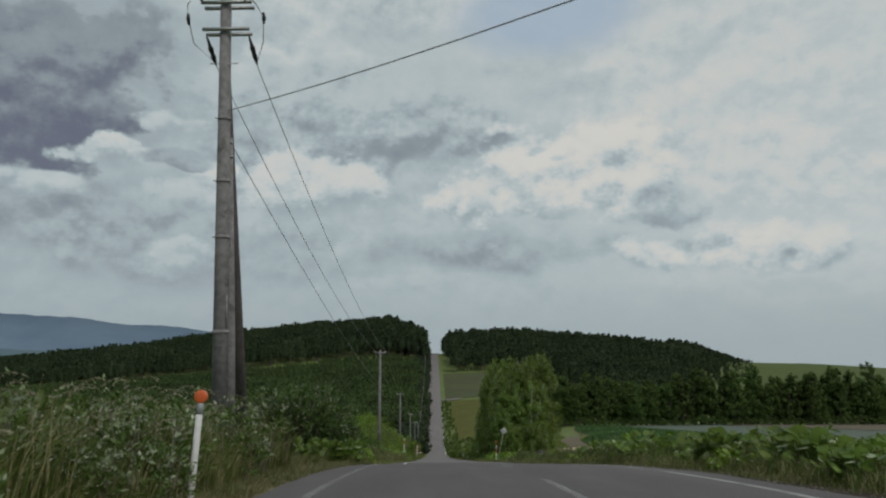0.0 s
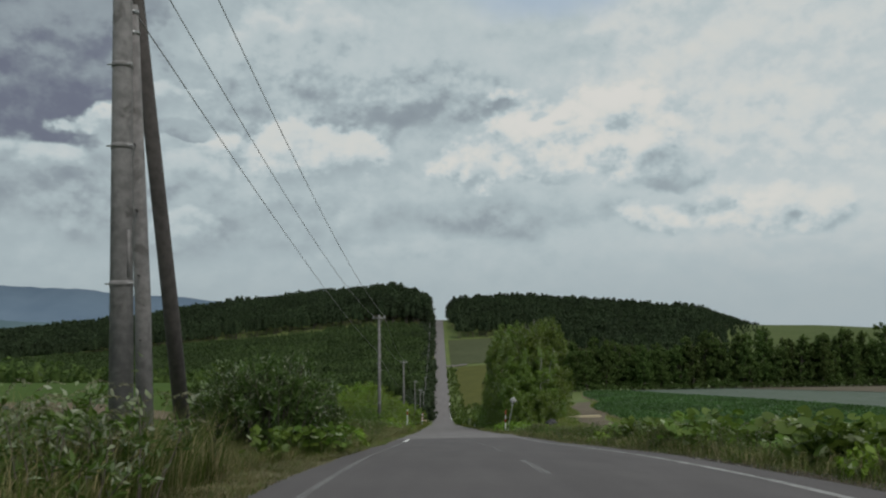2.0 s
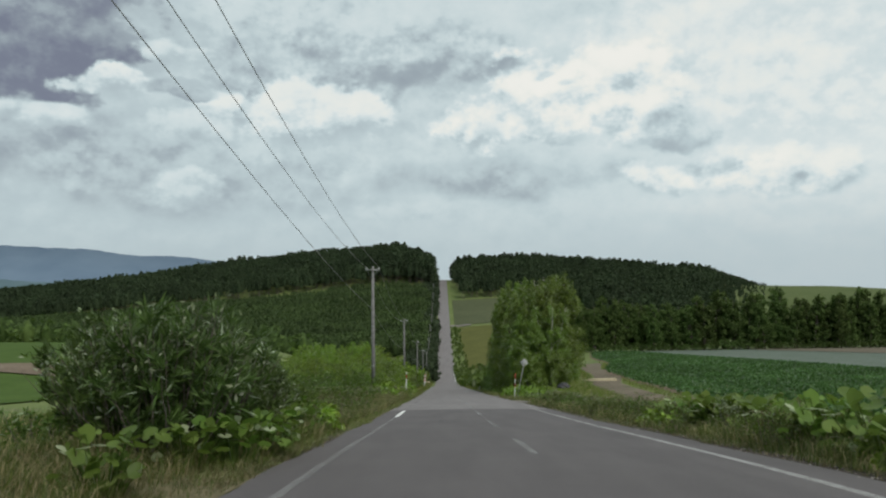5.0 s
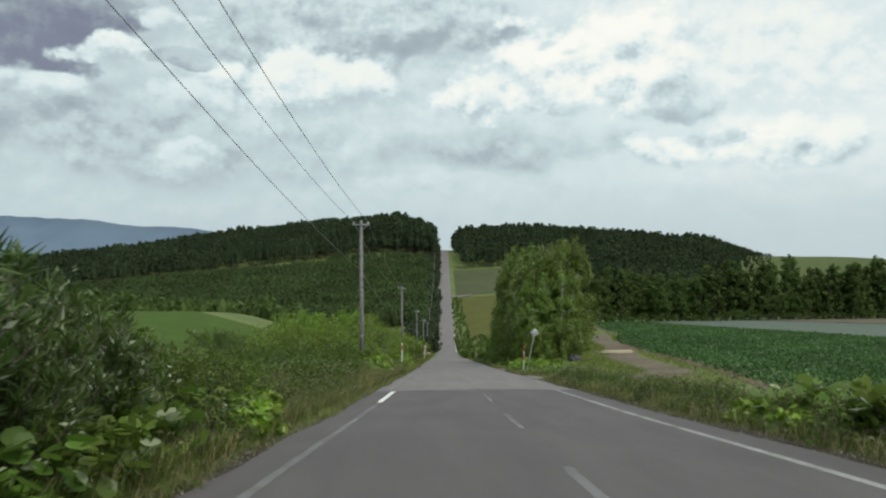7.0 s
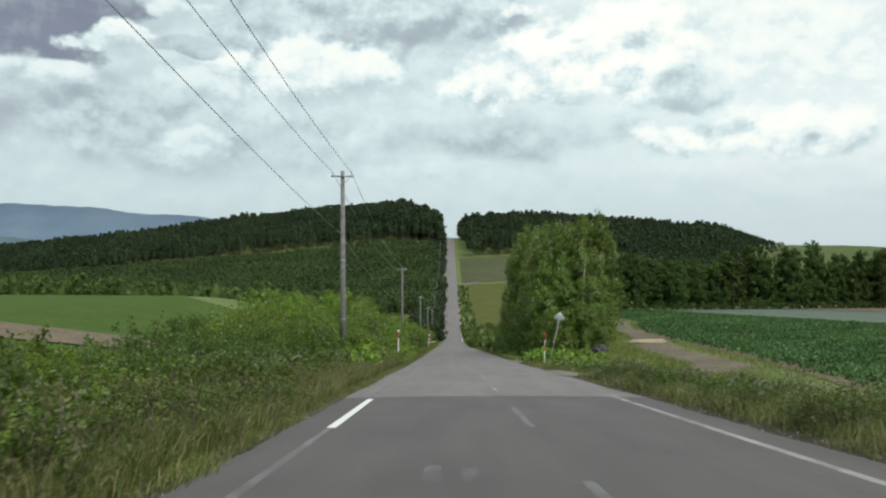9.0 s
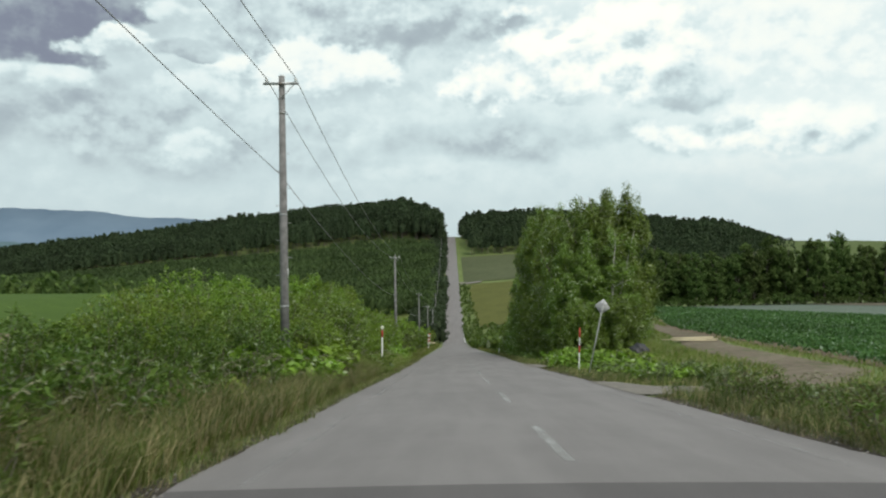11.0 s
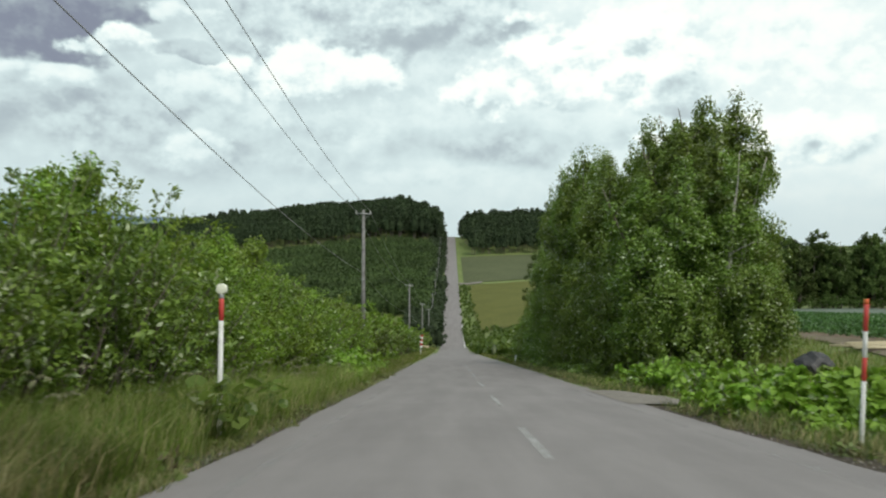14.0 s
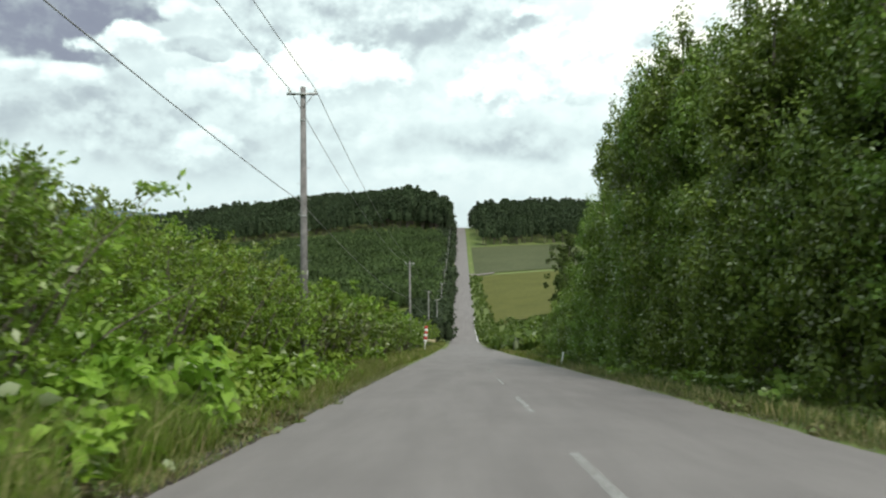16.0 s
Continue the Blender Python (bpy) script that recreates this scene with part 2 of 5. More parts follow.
M = {
    "asphalt_new": asphalt("asphalt_new", rgb(0.084, 0.076, 0.076), rgb(0.112, 0.102, 0.101), rgb(0.17, 0.157, 0.154)),
    "asphalt_old": asphalt("asphalt_old", rgb(0.150, 0.138, 0.136), rgb(0.198, 0.183, 0.180), rgb(0.29, 0.275, 0.27)),
    "paint_fresh": paint("paint_fresh", rgb(0.72, 0.72, 0.69), 1.1),
    "paint_worn": paint("paint_worn", rgb(0.46, 0.46, 0.44), 0.5),
    "paint_dash": paint("paint_dash", rgb(0.34, 0.34, 0.33), 0.30),
    "paint_dash_old": paint("paint_dash_old", rgb(0.40, 0.40, 0.39), 0.42),
    "paint_ghost": paint("paint_ghost", rgb(0.36, 0.36, 0.35), 0.06),
    "soil": surface("soil", rgb(0.11, 0.085, 0.06), rgb(0.21, 0.165, 0.12), 3.0, 0.95, 0.6, 14.0),
    "dry_ground": surface("dry_ground", rgb(0.10, 0.09, 0.05), rgb(0.20, 0.17, 0.10), 5.0, 0.95, 0.7, 30.0, spots=rgb(0.07, 0.09, 0.03), spot_scale=1.5),
    "gravel": surface("gravel", rgb(0.13, 0.12, 0.105), rgb(0.24, 0.22, 0.195), 18.0, 0.95, 0.8, 60.0),
    "track": surface("track", rgb(0.11, 0.09, 0.065), rgb(0.19, 0.16, 0.12), 2.2, 0.95, 0.5, 20.0, spots=rgb(0.07, 0.10, 0.03), spot_scale=1.2),
    "blue_crop": surface("blue_crop", rgb(0.085, 0.115, 0.085), rgb(0.14, 0.165, 0.14), 2.2, 0.95, 1.0, 3.0, spots=rgb(0.07, 0.10, 0.05), spot_scale=0.5),
    "fallow": surface("fallow", rgb(0.11, 0.095, 0.07), rgb(0.16, 0.14, 0.105), 1.0, 0.95, 0.5, 6.0),
    "green_crop": surface("green_crop", rgb(0.045, 0.082, 0.014), rgb(0.068, 0.112, 0.022), 2.0, 0.95, 0.7, 5.0),
    "yellow_crop": surface("yellow_crop", rgb(0.075, 0.082, 0.022), rgb(0.105, 0.108, 0.03), 0.8, 0.95, 0.5, 4.0),
    "grey_crop": surface("grey_crop", rgb(0.062, 0.074, 0.036), rgb(0.088, 0.098, 0.05), 0.5, 0.95, 0.5, 4.0),
    "concrete": surface("concrete", rgb(0.135, 0.13, 0.128), rgb(0.25, 0.24, 0.235), 6.0, 0.85, 0.25, 40.0, spots=rgb(0.11, 0.105, 0.10), spot_scale=2.0),
    "pole_dark": surface("pole_dark", rgb(0.045, 0.040, 0.038), rgb(0.09, 0.08, 0.075), 6.0, 0.85, 0.3, 40.0),
    "steel": surface("steel", rgb(0.28, 0.29, 0.29), rgb(0.42, 0.43, 0.43), 9.0, 0.5, 0.1, 60.0, metal=0.6, spots=rgb(0.20, 0.17, 0.14)),
    "wire": surface("wire", rgb(0.19, 0.19, 0.19), rgb(0.26, 0.26, 0.26), 9.0, 0.6, 0.0),
    "sheet_metal": surface("sheet_metal", rgb(0.38, 0.38, 0.375), rgb(0.48, 0.48, 0.47), 5.0, 0.6, 0.05, 60.0, spots=rgb(0.30, 0.29, 0.27), spot_scale=4.0),
    "pebble": surface("pebble", rgb(0.16, 0.15, 0.14), rgb(0.34, 0.32, 0.29), 12.0, 0.95, 0.3),
    "porcelain": surface("porcelain", rgb(0.45, 0.45, 0.43), rgb(0.62, 0.62, 0.6), 9.0, 0.3, 0.0),
    "black_rubber": surface("black_rubber", rgb(0.012, 0.012, 0.013), rgb(0.03, 0.03, 0.032), 9.0, 0.55, 0.3),
    "white_post": surface("white_post", rgb(0.55, 0.55, 0.53), rgb(0.75, 0.75, 0.73), 7.0, 0.5, 0.1, spots=rgb(0.32, 0.30, 0.26), spot_scale=5.0),
    "red_band": surface("red_band", rgb(0.40, 0.035, 0.03), rgb(0.55, 0.06, 0.05), 7.0, 0.5, 0.1),
    "orange_lens": surface("orange_lens", rgb(0.55, 0.10, 0.03), rgb(0.68, 0.15, 0.04), 30.0, 0.35, 0.2, 90.0),
    "white_lens": surface("white_lens", rgb(0.62, 0.63, 0.52), rgb(0.75, 0.76, 0.62), 30.0, 0.35, 0.2, 90.0),
    "bark": surface("bark", rgb(0.10, 0.085, 0.07), rgb(0.22, 0.19, 0.16), 9.0, 0.9, 0.5, 20.0),
    "bark_pale": surface("bark_pale", rgb(0.30, 0.28, 0.25), rgb(0.50, 0.47, 0.43), 9.0, 0.85, 0.4, 20.0, spots=rgb(0.07, 0.06, 0.05)),
    "straw_wood": surface("straw_wood", rgb(0.38, 0.32, 0.20), rgb(0.52, 0.45, 0.30), 6.0, 0.85, 0.3),
    # ridge and foothills: the blue of distant air is put into the base colours
    "hill_hazed": surface("hill_hazed", rgb(0.115, 0.165, 0.225), rgb(0.15, 0.205, 0.265), 0.004, 1.0, 0.0),
    "foothill_hazed": surface("foothill_hazed", rgb(0.08, 0.13, 0.15), rgb(0.12, 0.175, 0.19), 0.006, 1.0, 0.0),
    "plain_hazed": surface("plain_hazed", rgb(0.20, 0.25, 0.27), rgb(0.27, 0.31, 0.32), 0.01, 1.0, 0.0, spots=rgb(0.42, 0.44, 0.44), spot_scale=0.03),
    "leaf_tree": leaf_material("leaf_tree", [rgb(0.083, 0.142, 0.018), rgb(0.128, 0.198, 0.027), rgb(0.178, 0.258, 0.043)], rgb(0.40, 0.45, 0.28), 0.07, 0.27, patch=0.9),
    "leaf_silver": leaf_material("leaf_silver", [rgb(0.13, 0.20, 0.03), rgb(0.18, 0.26, 0.05), rgb(0.23, 0.31, 0.08)], rgb(0.50, 0.54, 0.42), 0.13, 0.34),
    "leaf_shrub": leaf_material("leaf_shrub", [rgb(0.102, 0.18, 0.016), rgb(0.155, 0.248, 0.026), rgb(0.215, 0.315, 0.042)], rgb(0.34, 0.40, 0.20), 0.05, 0.36, patch=1.0),
    "leaf_broad": leaf_material("leaf_broad", [rgb(0.13, 0.22, 0.02), rgb(0.185, 0.295, 0.034), rgb(0.25, 0.37, 0.055)], rgb(0.36, 0.42, 0.24), 0.05, 0.38, patch=1.0),
    "leaf_butter": leaf_material("leaf_butter", [rgb(0.085, 0.15, 0.02), rgb(0.125, 0.20, 0.032), rgb(0.17, 0.25, 0.05)], rgb(0.36, 0.42, 0.24), 0.08, 0.4),
    "leaf_weed": leaf_material("leaf_weed", [rgb(0.062, 0.112, 0.015), rgb(0.097, 0.156, 0.025), rgb(0.138, 0.198, 0.041)], rgb(0.28, 0.33, 0.2), 0.05, 0.42),
    "leaf_verge": leaf_material("leaf_verge", [rgb(0.055, 0.10, 0.014), rgb(0.085, 0.14, 0.022), rgb(0.12, 0.175, 0.035)], rgb(0.28, 0.33, 0.2), 0.06, 0.35),
    "leaf_reed": leaf_material("leaf_reed", [rgb(0.045, 0.085, 0.016), rgb(0.075, 0.13, 0.026), rgb(0.11, 0.17, 0.045)], rgb(0.30, 0.36, 0.24), 0.03, 0.35),
    "grass": leaf_material("grass", [rgb(0.075, 0.125, 0.014), rgb(0.13, 0.185, 0.026), rgb(0.20, 0.235, 0.055)], rgb(0.32, 0.28, 0.14), 0.2, 0.4, 0.6, 0.45),
    "grass_dark": leaf_material("grass_dark", [rgb(0.056, 0.084, 0.014), rgb(0.09, 0.12, 0.023), rgb(0.14, 0.15, 0.045)], rgb(0.30, 0.25, 0.13), 0.25, 0.35, patch=0.5),
    "hill_grass": surface("hill_grass", rgb(0.065, 0.09, 0.028), rgb(0.095, 0.12, 0.042), 0.3, 0.95, 0.5, 4.0),
    # earth with the shade of overhanging grass in its colour
    "shaded_earth": surface("shaded_earth", rgb(0.035, 0.03, 0.025), rgb(0.075, 0.062, 0.048), 5.0, 0.95, 0.7, 30.0),
    "grass_dry": leaf_material("grass_dry", [rgb(0.12, 0.115, 0.045), rgb(0.19, 0.17, 0.08), rgb(0.28, 0.245, 0.13)], rgb(0.085, 0.125, 0.025), 0.45),
    "seed": leaf_material("seed", [rgb(0.11, 0.095, 0.04), rgb(0.15, 0.14, 0.06), rgb(0.20, 0.20, 0.09)], rgb(0.16, 0.22, 0.06), 0.4),
    "plume": leaf_material("plume", [rgb(0.20, 0.20, 0.11), rgb(0.28, 0.27, 0.16), rgb(0.38, 0.37, 0.26)], None, 0, 0.35),
    "bloom": leaf_material("bloom", [rgb(0.16, 0.22, 0.09), rgb(0.26, 0.31, 0.17), rgb(0.42, 0.45, 0.34)]),
    "crop_leaf": leaf_material("crop_leaf", [rgb(0.035, 0.095, 0.022), rgb(0.06, 0.14, 0.034), rgb(0.09, 0.185, 0.05)], rgb(0.2, 0.28, 0.18), 0.05, 0.35, patch=0.1),
    "wood_near": leaf_material("wood_near", [rgb(0.055, 0.095, 0.02), rgb(0.078, 0.126, 0.028), rgb(0.105, 0.158, 0.038)], None, 0, 0.35, 0.8),
    # far woods: a little bluish distance haze is mixed into these two greens
    "wood_young": leaf_material("wood_young", [rgb(0.040, 0.070, 0.020), rgb(0.052, 0.088, 0.025), rgb(0.068, 0.108, 0.032)], None, 0, 0.3, 0.9, 0.035),
    "wood_old": leaf_material("wood_old", [rgb(0.033, 0.056, 0.024), rgb(0.042, 0.068, 0.029), rgb(0.053, 0.082, 0.036)], None, 0, 0.3, 0.9, 0.03),
}


# ---- meshes ----
def mesh_from(name, verts, faces, mat, smooth=False):
    """One mesh from arrays: faces is a list of arrays, each of rows of corners."""
    me = bpy.data.meshes.new(name)
    verts = np.asarray(verts, np.float32).reshape(-1, 3)
    me.vertices.add(len(verts))
    me.vertices.foreach_set("co", verts.ravel())
    faces = [np.asarray(f, np.int32) for f in faces if len(f)]
    corners = np.concatenate([f.ravel() for f in faces])
    sizes = np.concatenate([np.full(len(f), f.shape[1], np.int32) for f in faces])
    me.loops.add(len(corners))
    me.loops.foreach_set("vertex_index", corners)
    me.polygons.add(len(sizes))
    me.polygons.foreach_set("loop_start", np.concatenate([[0], np.cumsum(sizes)[:-1]]).astype(np.int32))
    me.polygons.foreach_set("loop_total", sizes)
    if smooth:
        me.polygons.foreach_set("use_smooth", np.ones(len(sizes), bool))
    me.update(calc_edges=True)
    me.materials.append(mat)
    return me


def child(name, me, parent, label="", at=None):
    ob = new(name, me)
    ob.parent = parent
    if at is not None:
        ob.matrix_basis = at
    return tagged(ob, label)


def thing(name, label, category, group="", kind="", at=None, data=None):
    ob = new(name, data)
    if at is not None:
        ob.matrix_basis = at
    return tagged(ob, label, category, group, kind)


def merged(pieces):
    """Several (verts, faces) joined into one."""
    vs, fs, n = [], {}, 0
    for v, f in pieces:
        v = np.asarray(v, np.float32).reshape(-1, 3)
        for rows in f:
            rows = np.asarray(rows, np.int32)
            if len(rows):
                fs.setdefault(rows.shape[1], []).append(rows + n)
        vs.append(v)
        n += len(v)
    return np.concatenate(vs), [np.concatenate(r) for r in fs.values()]


def tube(points, radii, sides=8, caps=True):
    """A round bar along points, of the radii given."""
    pts = [Vector(p) for p in points]
    ring, faces = [], []
    for k, p in enumerate(pts):
        way = (pts[min(k + 1, len(pts) - 1)] - pts[max(k - 1, 0)]).normalized()
        a = way.orthogonal().normalized() if abs(way.z) < 0.9 else way.cross(Vector((0, 1, 0))).normalized()
        b = way.cross(a)
        for s in range(sides):
            u = 2 * math.pi * s / sides
            ring.append(p + float(radii[k]) * (math.cos(u) * a + math.sin(u) * b))
    for k in range(len(pts) - 1):
        for s in range(sides):
            t = (s + 1) % sides
            faces.append((k * sides + s, k * sides + t, (k + 1) * sides + t, (k + 1) * sides + s))
    out = [faces]
    if caps:
        out.append([tuple(range(sides - 1, -1, -1)), tuple((len(pts) - 1) * sides + s for s in range(sides))])
    return np.array([tuple(p) for p in ring]), out


def block(size, at=(0, 0, 0), bevel=0.0):
    """A box with bevelled edges."""
    bm = bmesh.new()
    bmesh.ops.create_cube(bm, size=1.0)
    bmesh.ops.scale(bm, vec=size, verts=bm.verts)
    if bevel:
        bmesh.ops.bevel(bm, geom=bm.edges[:], offset=bevel, segments=2, affect="EDGES")
    bmesh.ops.translate(bm, vec=at, verts=bm.verts)
    bmesh.ops.triangulate(bm, faces=bm.faces[:])
    bm.verts.index_update()
    v, f = np.array([tuple(p.co) for p in bm.verts]), np.array([[c.index for c in q.verts] for q in bm.faces])
    bm.free()
    return v, [f]


def unit(v):
    return v / np.maximum(np.linalg.norm(v, axis=-1, keepdims=True), 1e-9)


def leaves(rng, at, way, length, width, fold=0.25, face=None):
    """Leaves with a fold along the midrib: places, ways, lengths and widths in, arrays out; face: the way they look, roughly."""
    n = len(at)
    way = unit(way)
    turn = rng.normal(size=(n, 3))
    side = unit(np.cross(way, turn if face is None else unit(face) + 0.38 * turn))
    up = np.cross(side, way)
    length, width = np.broadcast_to(length, n)[:, None], np.broadcast_to(width, n)[:, None]
    mid = at + way * length * 0.42 + up * width * fold
    v = np.stack([at, mid + side * width / 2, at + way * length - up * length * 0.12, mid - side * width / 2], 1)
    return v.reshape(-1, 3), [np.arange(4 * n).reshape(n, 4)]


def broad_leaves(rng, at, way, length, width, face):
    """Heart-shaped leaves of six faces, drooping at the tip and folded along the midrib."""
    n = len(at)
    way = unit(way)
    side = unit(np.cross(way, unit(face) + 0.35 * rng.normal(size=(n, 3))))
    up = np.cross(side, way)
    length, width = np.broadcast_to(length, n)[:, None], np.broadcast_to(width, n)[:, None]
    drop = -np.array([0, 0, 1.0]) * length
    low, mid, tip = at + way * length * 0.12, at + way * length * 0.5 + drop * 0.05, at + way * length * 0.97 + drop * 0.28
    lift = up * width * 0.13
    v = np.stack([at, low + lift * 0.5 + side * width * 0.42 - way * length * 0.12, mid + lift + side * width * 0.44, tip, mid + lift - side * width * 0.44, low + lift * 0.5 - side * width * 0.42 - way * length * 0.12, mid], 1)
    k = (7 * np.arange(n))[:, None]
    return v.reshape(-1, 3), [np.concatenate([k + [0, 1, 2, 6], k + [6, 4, 5, 0]]), np.concatenate([k + [6, 2, 3], k + [6, 3, 4]])]


def blades(rng, at, height, width, lean):
    """Grass blades of three triangles each, bent over by lean."""
    n = len(at)
    a = rng.uniform(0, 2 * np.pi, n)
    side = np.stack([np.cos(a), np.sin(a), 0 * a], 1)
    b = rng.uniform(0, 2 * np.pi, n)
    bend = np.stack([np.cos(b), np.sin(b), 0 * b], 1) * (lean * height)[:, None] + np.array([0.12, 0.05, 0]) * height[:, None]
    up = np.array([0, 0, 1.0])
    mid = at + up * (0.55 * height)[:, None] + bend * 0.3
    tip = at + up * (height * (1 - 0.35 * lean))[:, None] + bend
    w = (side * width[:, None]) / 2
    v = np.stack([at - w, at + w, mid - w * 0.75, mid + w * 0.75, tip], 1)
    k = (5 * np.arange(n))[:, None]
    return v.reshape(-1, 3), [np.concatenate([k + [0, 1, 3], k + [0, 3, 2], k + [2, 3, 4]])]


# ---- the lie of the land ----
ROAD_Y = [-200, -60, -8, 0, 8, 16, 24, 32, 40, 48, 64, 80, 96, 112, 128, 144, 200, 240, 275, 292, 305, 325, 350, 400, 440, 482, 540, 600, 660, 700, 720, 740, 780, 900, 1100]
ROAD_Z = [-6, -1, -0.06, 0, -0.03, -0.23, -0.87, -1.76, -2.78, -3.84, -5.86, -7.88, -9.92, -11.92, -13.85, -15.78, -22.6, -27.3, -31.2, -32.7, -33.3, -33.0, -31.6, -28.9, -26.4, -23.1, -16.5, -8.6, -0.6, 4.6, 6.2, 6.6, 5, -8, -30]


def curve(x, xs, ys):
    """A smooth curve through the points, with slopes from their neighbours."""
    xs, ys = np.asarray(xs, float), np.asarray(ys, float)
    x = np.clip(np.asarray(x, float), xs[0], xs[-1])
    slope = np.gradient(ys, xs)
    i = np.clip(np.searchsorted(xs, x, side="right") - 1, 0, len(xs) - 2)
    h = xs[i + 1] - xs[i]
    u = (x - xs[i]) / h
    return (2 * u**3 - 3 * u**2 + 1) * ys[i] + (u**3 - 2 * u**2 + u) * h * slope[i] + (3 * u**2 - 2 * u**3) * ys[i + 1] + (u**3 - u**2) * h * slope[i + 1]


def road_z(y):
    return curve(y, ROAD_Y, ROAD_Z)


LAND_Y = [-200, 0, 55, 110, 166, 210, 258, 330, 400, 480, 560, 620, 680, 740, 800, 950, 1200]
LEFT = {  # heights at distances to the left of the road
    15: [-6, -0.6, -4.9, -11.4, -17.8, -23.0, -28.5, -31.5, -27.5, -21.5, -11.5, -3.0, 5.0, 10, 10, -5, -40],
    45: [-7, -2.4, -5.4, -7.6, -9.4, -13.5, -22, -29, -26, -20, -9.0, -1.0, 10, 22, 25, 0, -40],
    110: [-8, -3.0, -5.9, -7.6, -8.8, -12.5, -21, -27, -25, -20, -12, -5.5, 6, 20, 24, 0, -45],
    200: [-10, -5.0, -7.5, -8.8, -9.6, -14, -22, -28, -27, -23, -18, -13, -4, 9, 16, -5, -50],
    320: [-14, -8, -10, -11.5, -12.5, -17, -25, -31, -31, -29, -26, -24, -17, -7, 0, -20, -55],
    450: [-20, -12, -14, -15, -17, -22, -29, -34, -35, -34, -33, -32, -27, -18, -13, -30, -60],
}
RIGHT = {
    18: [-6, -4.2, -7.7, -10.55, -14.7, -19.5, -24.5, -31.0, -27.8, -22.5, -13.5, -5.5, 5.5, 13, 13, -5, -40],
    40: [-7, -5.2, -8.3, -11.1, -14.3, -17.0, -19.8, -26, -25.5, -21, -12.5, -4.5, 6.5, 14, 15, -5, -40],
    90: [-7, -5.5, -8.5, -11.6, -14.4, -16.8, -19.3, -23.5, -23.5, -19, -11, -4, 6.5, 14, 15, -5, -40],
    170: [-7, -5.5, -8.5, -11.5, -14.2, -16.6, -19.0, -21.5, -20, -14, -7.5, -2.5, 4, 9, 10, -10, -45],
    300: [-8, -6, -9, -11.5, -14, -16, -18, -18.5, -14, -8, -4, -2.0, -3, -6, -12, -30, -60],
    480: [-10, -8, -10, -12, -15, -17, -19, -21, -19, -16, -14, -13, -15, -20, -28, -45, -70],
}


def ground_z(x, y):
    """Height of the ground: the road's own height beside it, then the fields and hills."""
    x, y = np.broadcast_arrays(np.asarray(x, float), np.asarray(y, float))
    r = road_z(y)
    out = r - 0.05
    for table, side in ((LEFT, -1.0), (RIGHT, 1.0)):
        far = side * x
        levels = [r - 0.05, r + (0.05 if side < 0 else -0.25)] + [curve(y, LAND_Y, v) for v in table.values()]
        at = [4.5, 7.5 if side < 0 else 6.5] + list(table)
        z = levels[0].copy()
        for a, b, lo, hi in zip(at[:-1], at[1:], levels[:-1], levels[1:]):
            u = np.clip((far - a) / (b - a), 0, 1)
            z = np.where(far > a, lo + (hi - lo) * (u * u * (3 - 2 * u) if b < 30 else u), z)
        edge = np.clip((far - at[-1]) / 600, 0, 1)
        z = z + edge * (-75 - z)
        out = np.where(far > 4.5, z, out)
    deep = np.clip((y - 1000) / 700, 0, 1)
    return out + deep * (-75 - out)


def sheet(name, xs, ys, mat, lift=0.0, height=ground_z, bulge=0.0):
    """A sheet over the land on the lines xs and ys; xs may be a function of y that gives (left, right) with a count."""
    if callable(xs[0]):
        f, n = xs
        X = np.array([np.linspace(*f(v), n) for v in ys])
    else:
        X = np.tile(np.asarray(xs, float), (len(ys), 1))
        n = len(xs)
    Y = np.repeat(np.asarray(ys, float)[:, None], n, 1)
    Z = height(X, Y) + lift
    if bulge:
        Z = Z + bulge * np.sin(np.linspace(0, np.pi, n))[None]
    k = np.arange(len(ys) * n).reshape(len(ys), n)
    quads = np.stack([k[:-1, :-1], k[:-1, 1:], k[1:, 1:], k[1:, :-1]], -1).reshape(-1, 4)
    return mesh_from(name, np.stack([X, Y, Z], -1).reshape(-1, 3), [quads], mat, True)


def grass_ground():
    m, t = material("ground_cover")
    p = t.n("TexCoord").outputs["Object"]
    grain = t.math("ADD", t.math("MULTIPLY", t.noise(p, 1.7, 6.0), 0.55), t.math("MULTIPLY", t.noise(p, 0.05, 4.0), 0.45))
    c = t.mix(t.ramp(grain, 0.36, 0.64), rgb(0.075, 0.115, 0.018), rgb(0.13, 0.165, 0.04))
    c = t.mix(t.ramp(t.noise(p, 0.6, 5.0, 0.65), 0.55, 0.72), c, rgb(0.13, 0.105, 0.07))
    b = t.n("Bump", Strength=0.7, Distance=0.05, Height=t.noise(p, 9.0, 6.0))
    return finish(m, t, t.n("BsdfPrincipled", Base_Color=c, Roughness=0.95, Normal=b.outputs[0]).outputs[0])


M["ground"] = grass_ground()
near = np.concatenate([np.arange(4.5, 12, 0.5), np.arange(12, 40, 1.6), np.arange(40, 120, 6), np.arange(120, 500, 16), [550, 650, 800, 1000, 1300, 1700, 2200, 2800]])
ground_x = np.concatenate([-near[::-1], [-3.8, -3.5, 0, 3.5, 3.7], near])
ground_y = np.concatenate([[-200, -120, -60, -30], np.arange(-10, 200, 1.6), np.arange(200, 420, 4), np.arange(420, 1000, 10), [1050, 1150, 1300, 1500, 1700, 2100, 2700, 3400, 4200, 4700]])
thing("ground", "green and brown open farmland with rough grass", "ground", kind="structure",
      data=sheet("ground", ground_x, ground_y, M["ground"], 0.0, lambda x, y: np.where(np.abs(x) < 3.6, road_z(y) - 0.15, ground_z(x, y))))
SEAM = 62.8


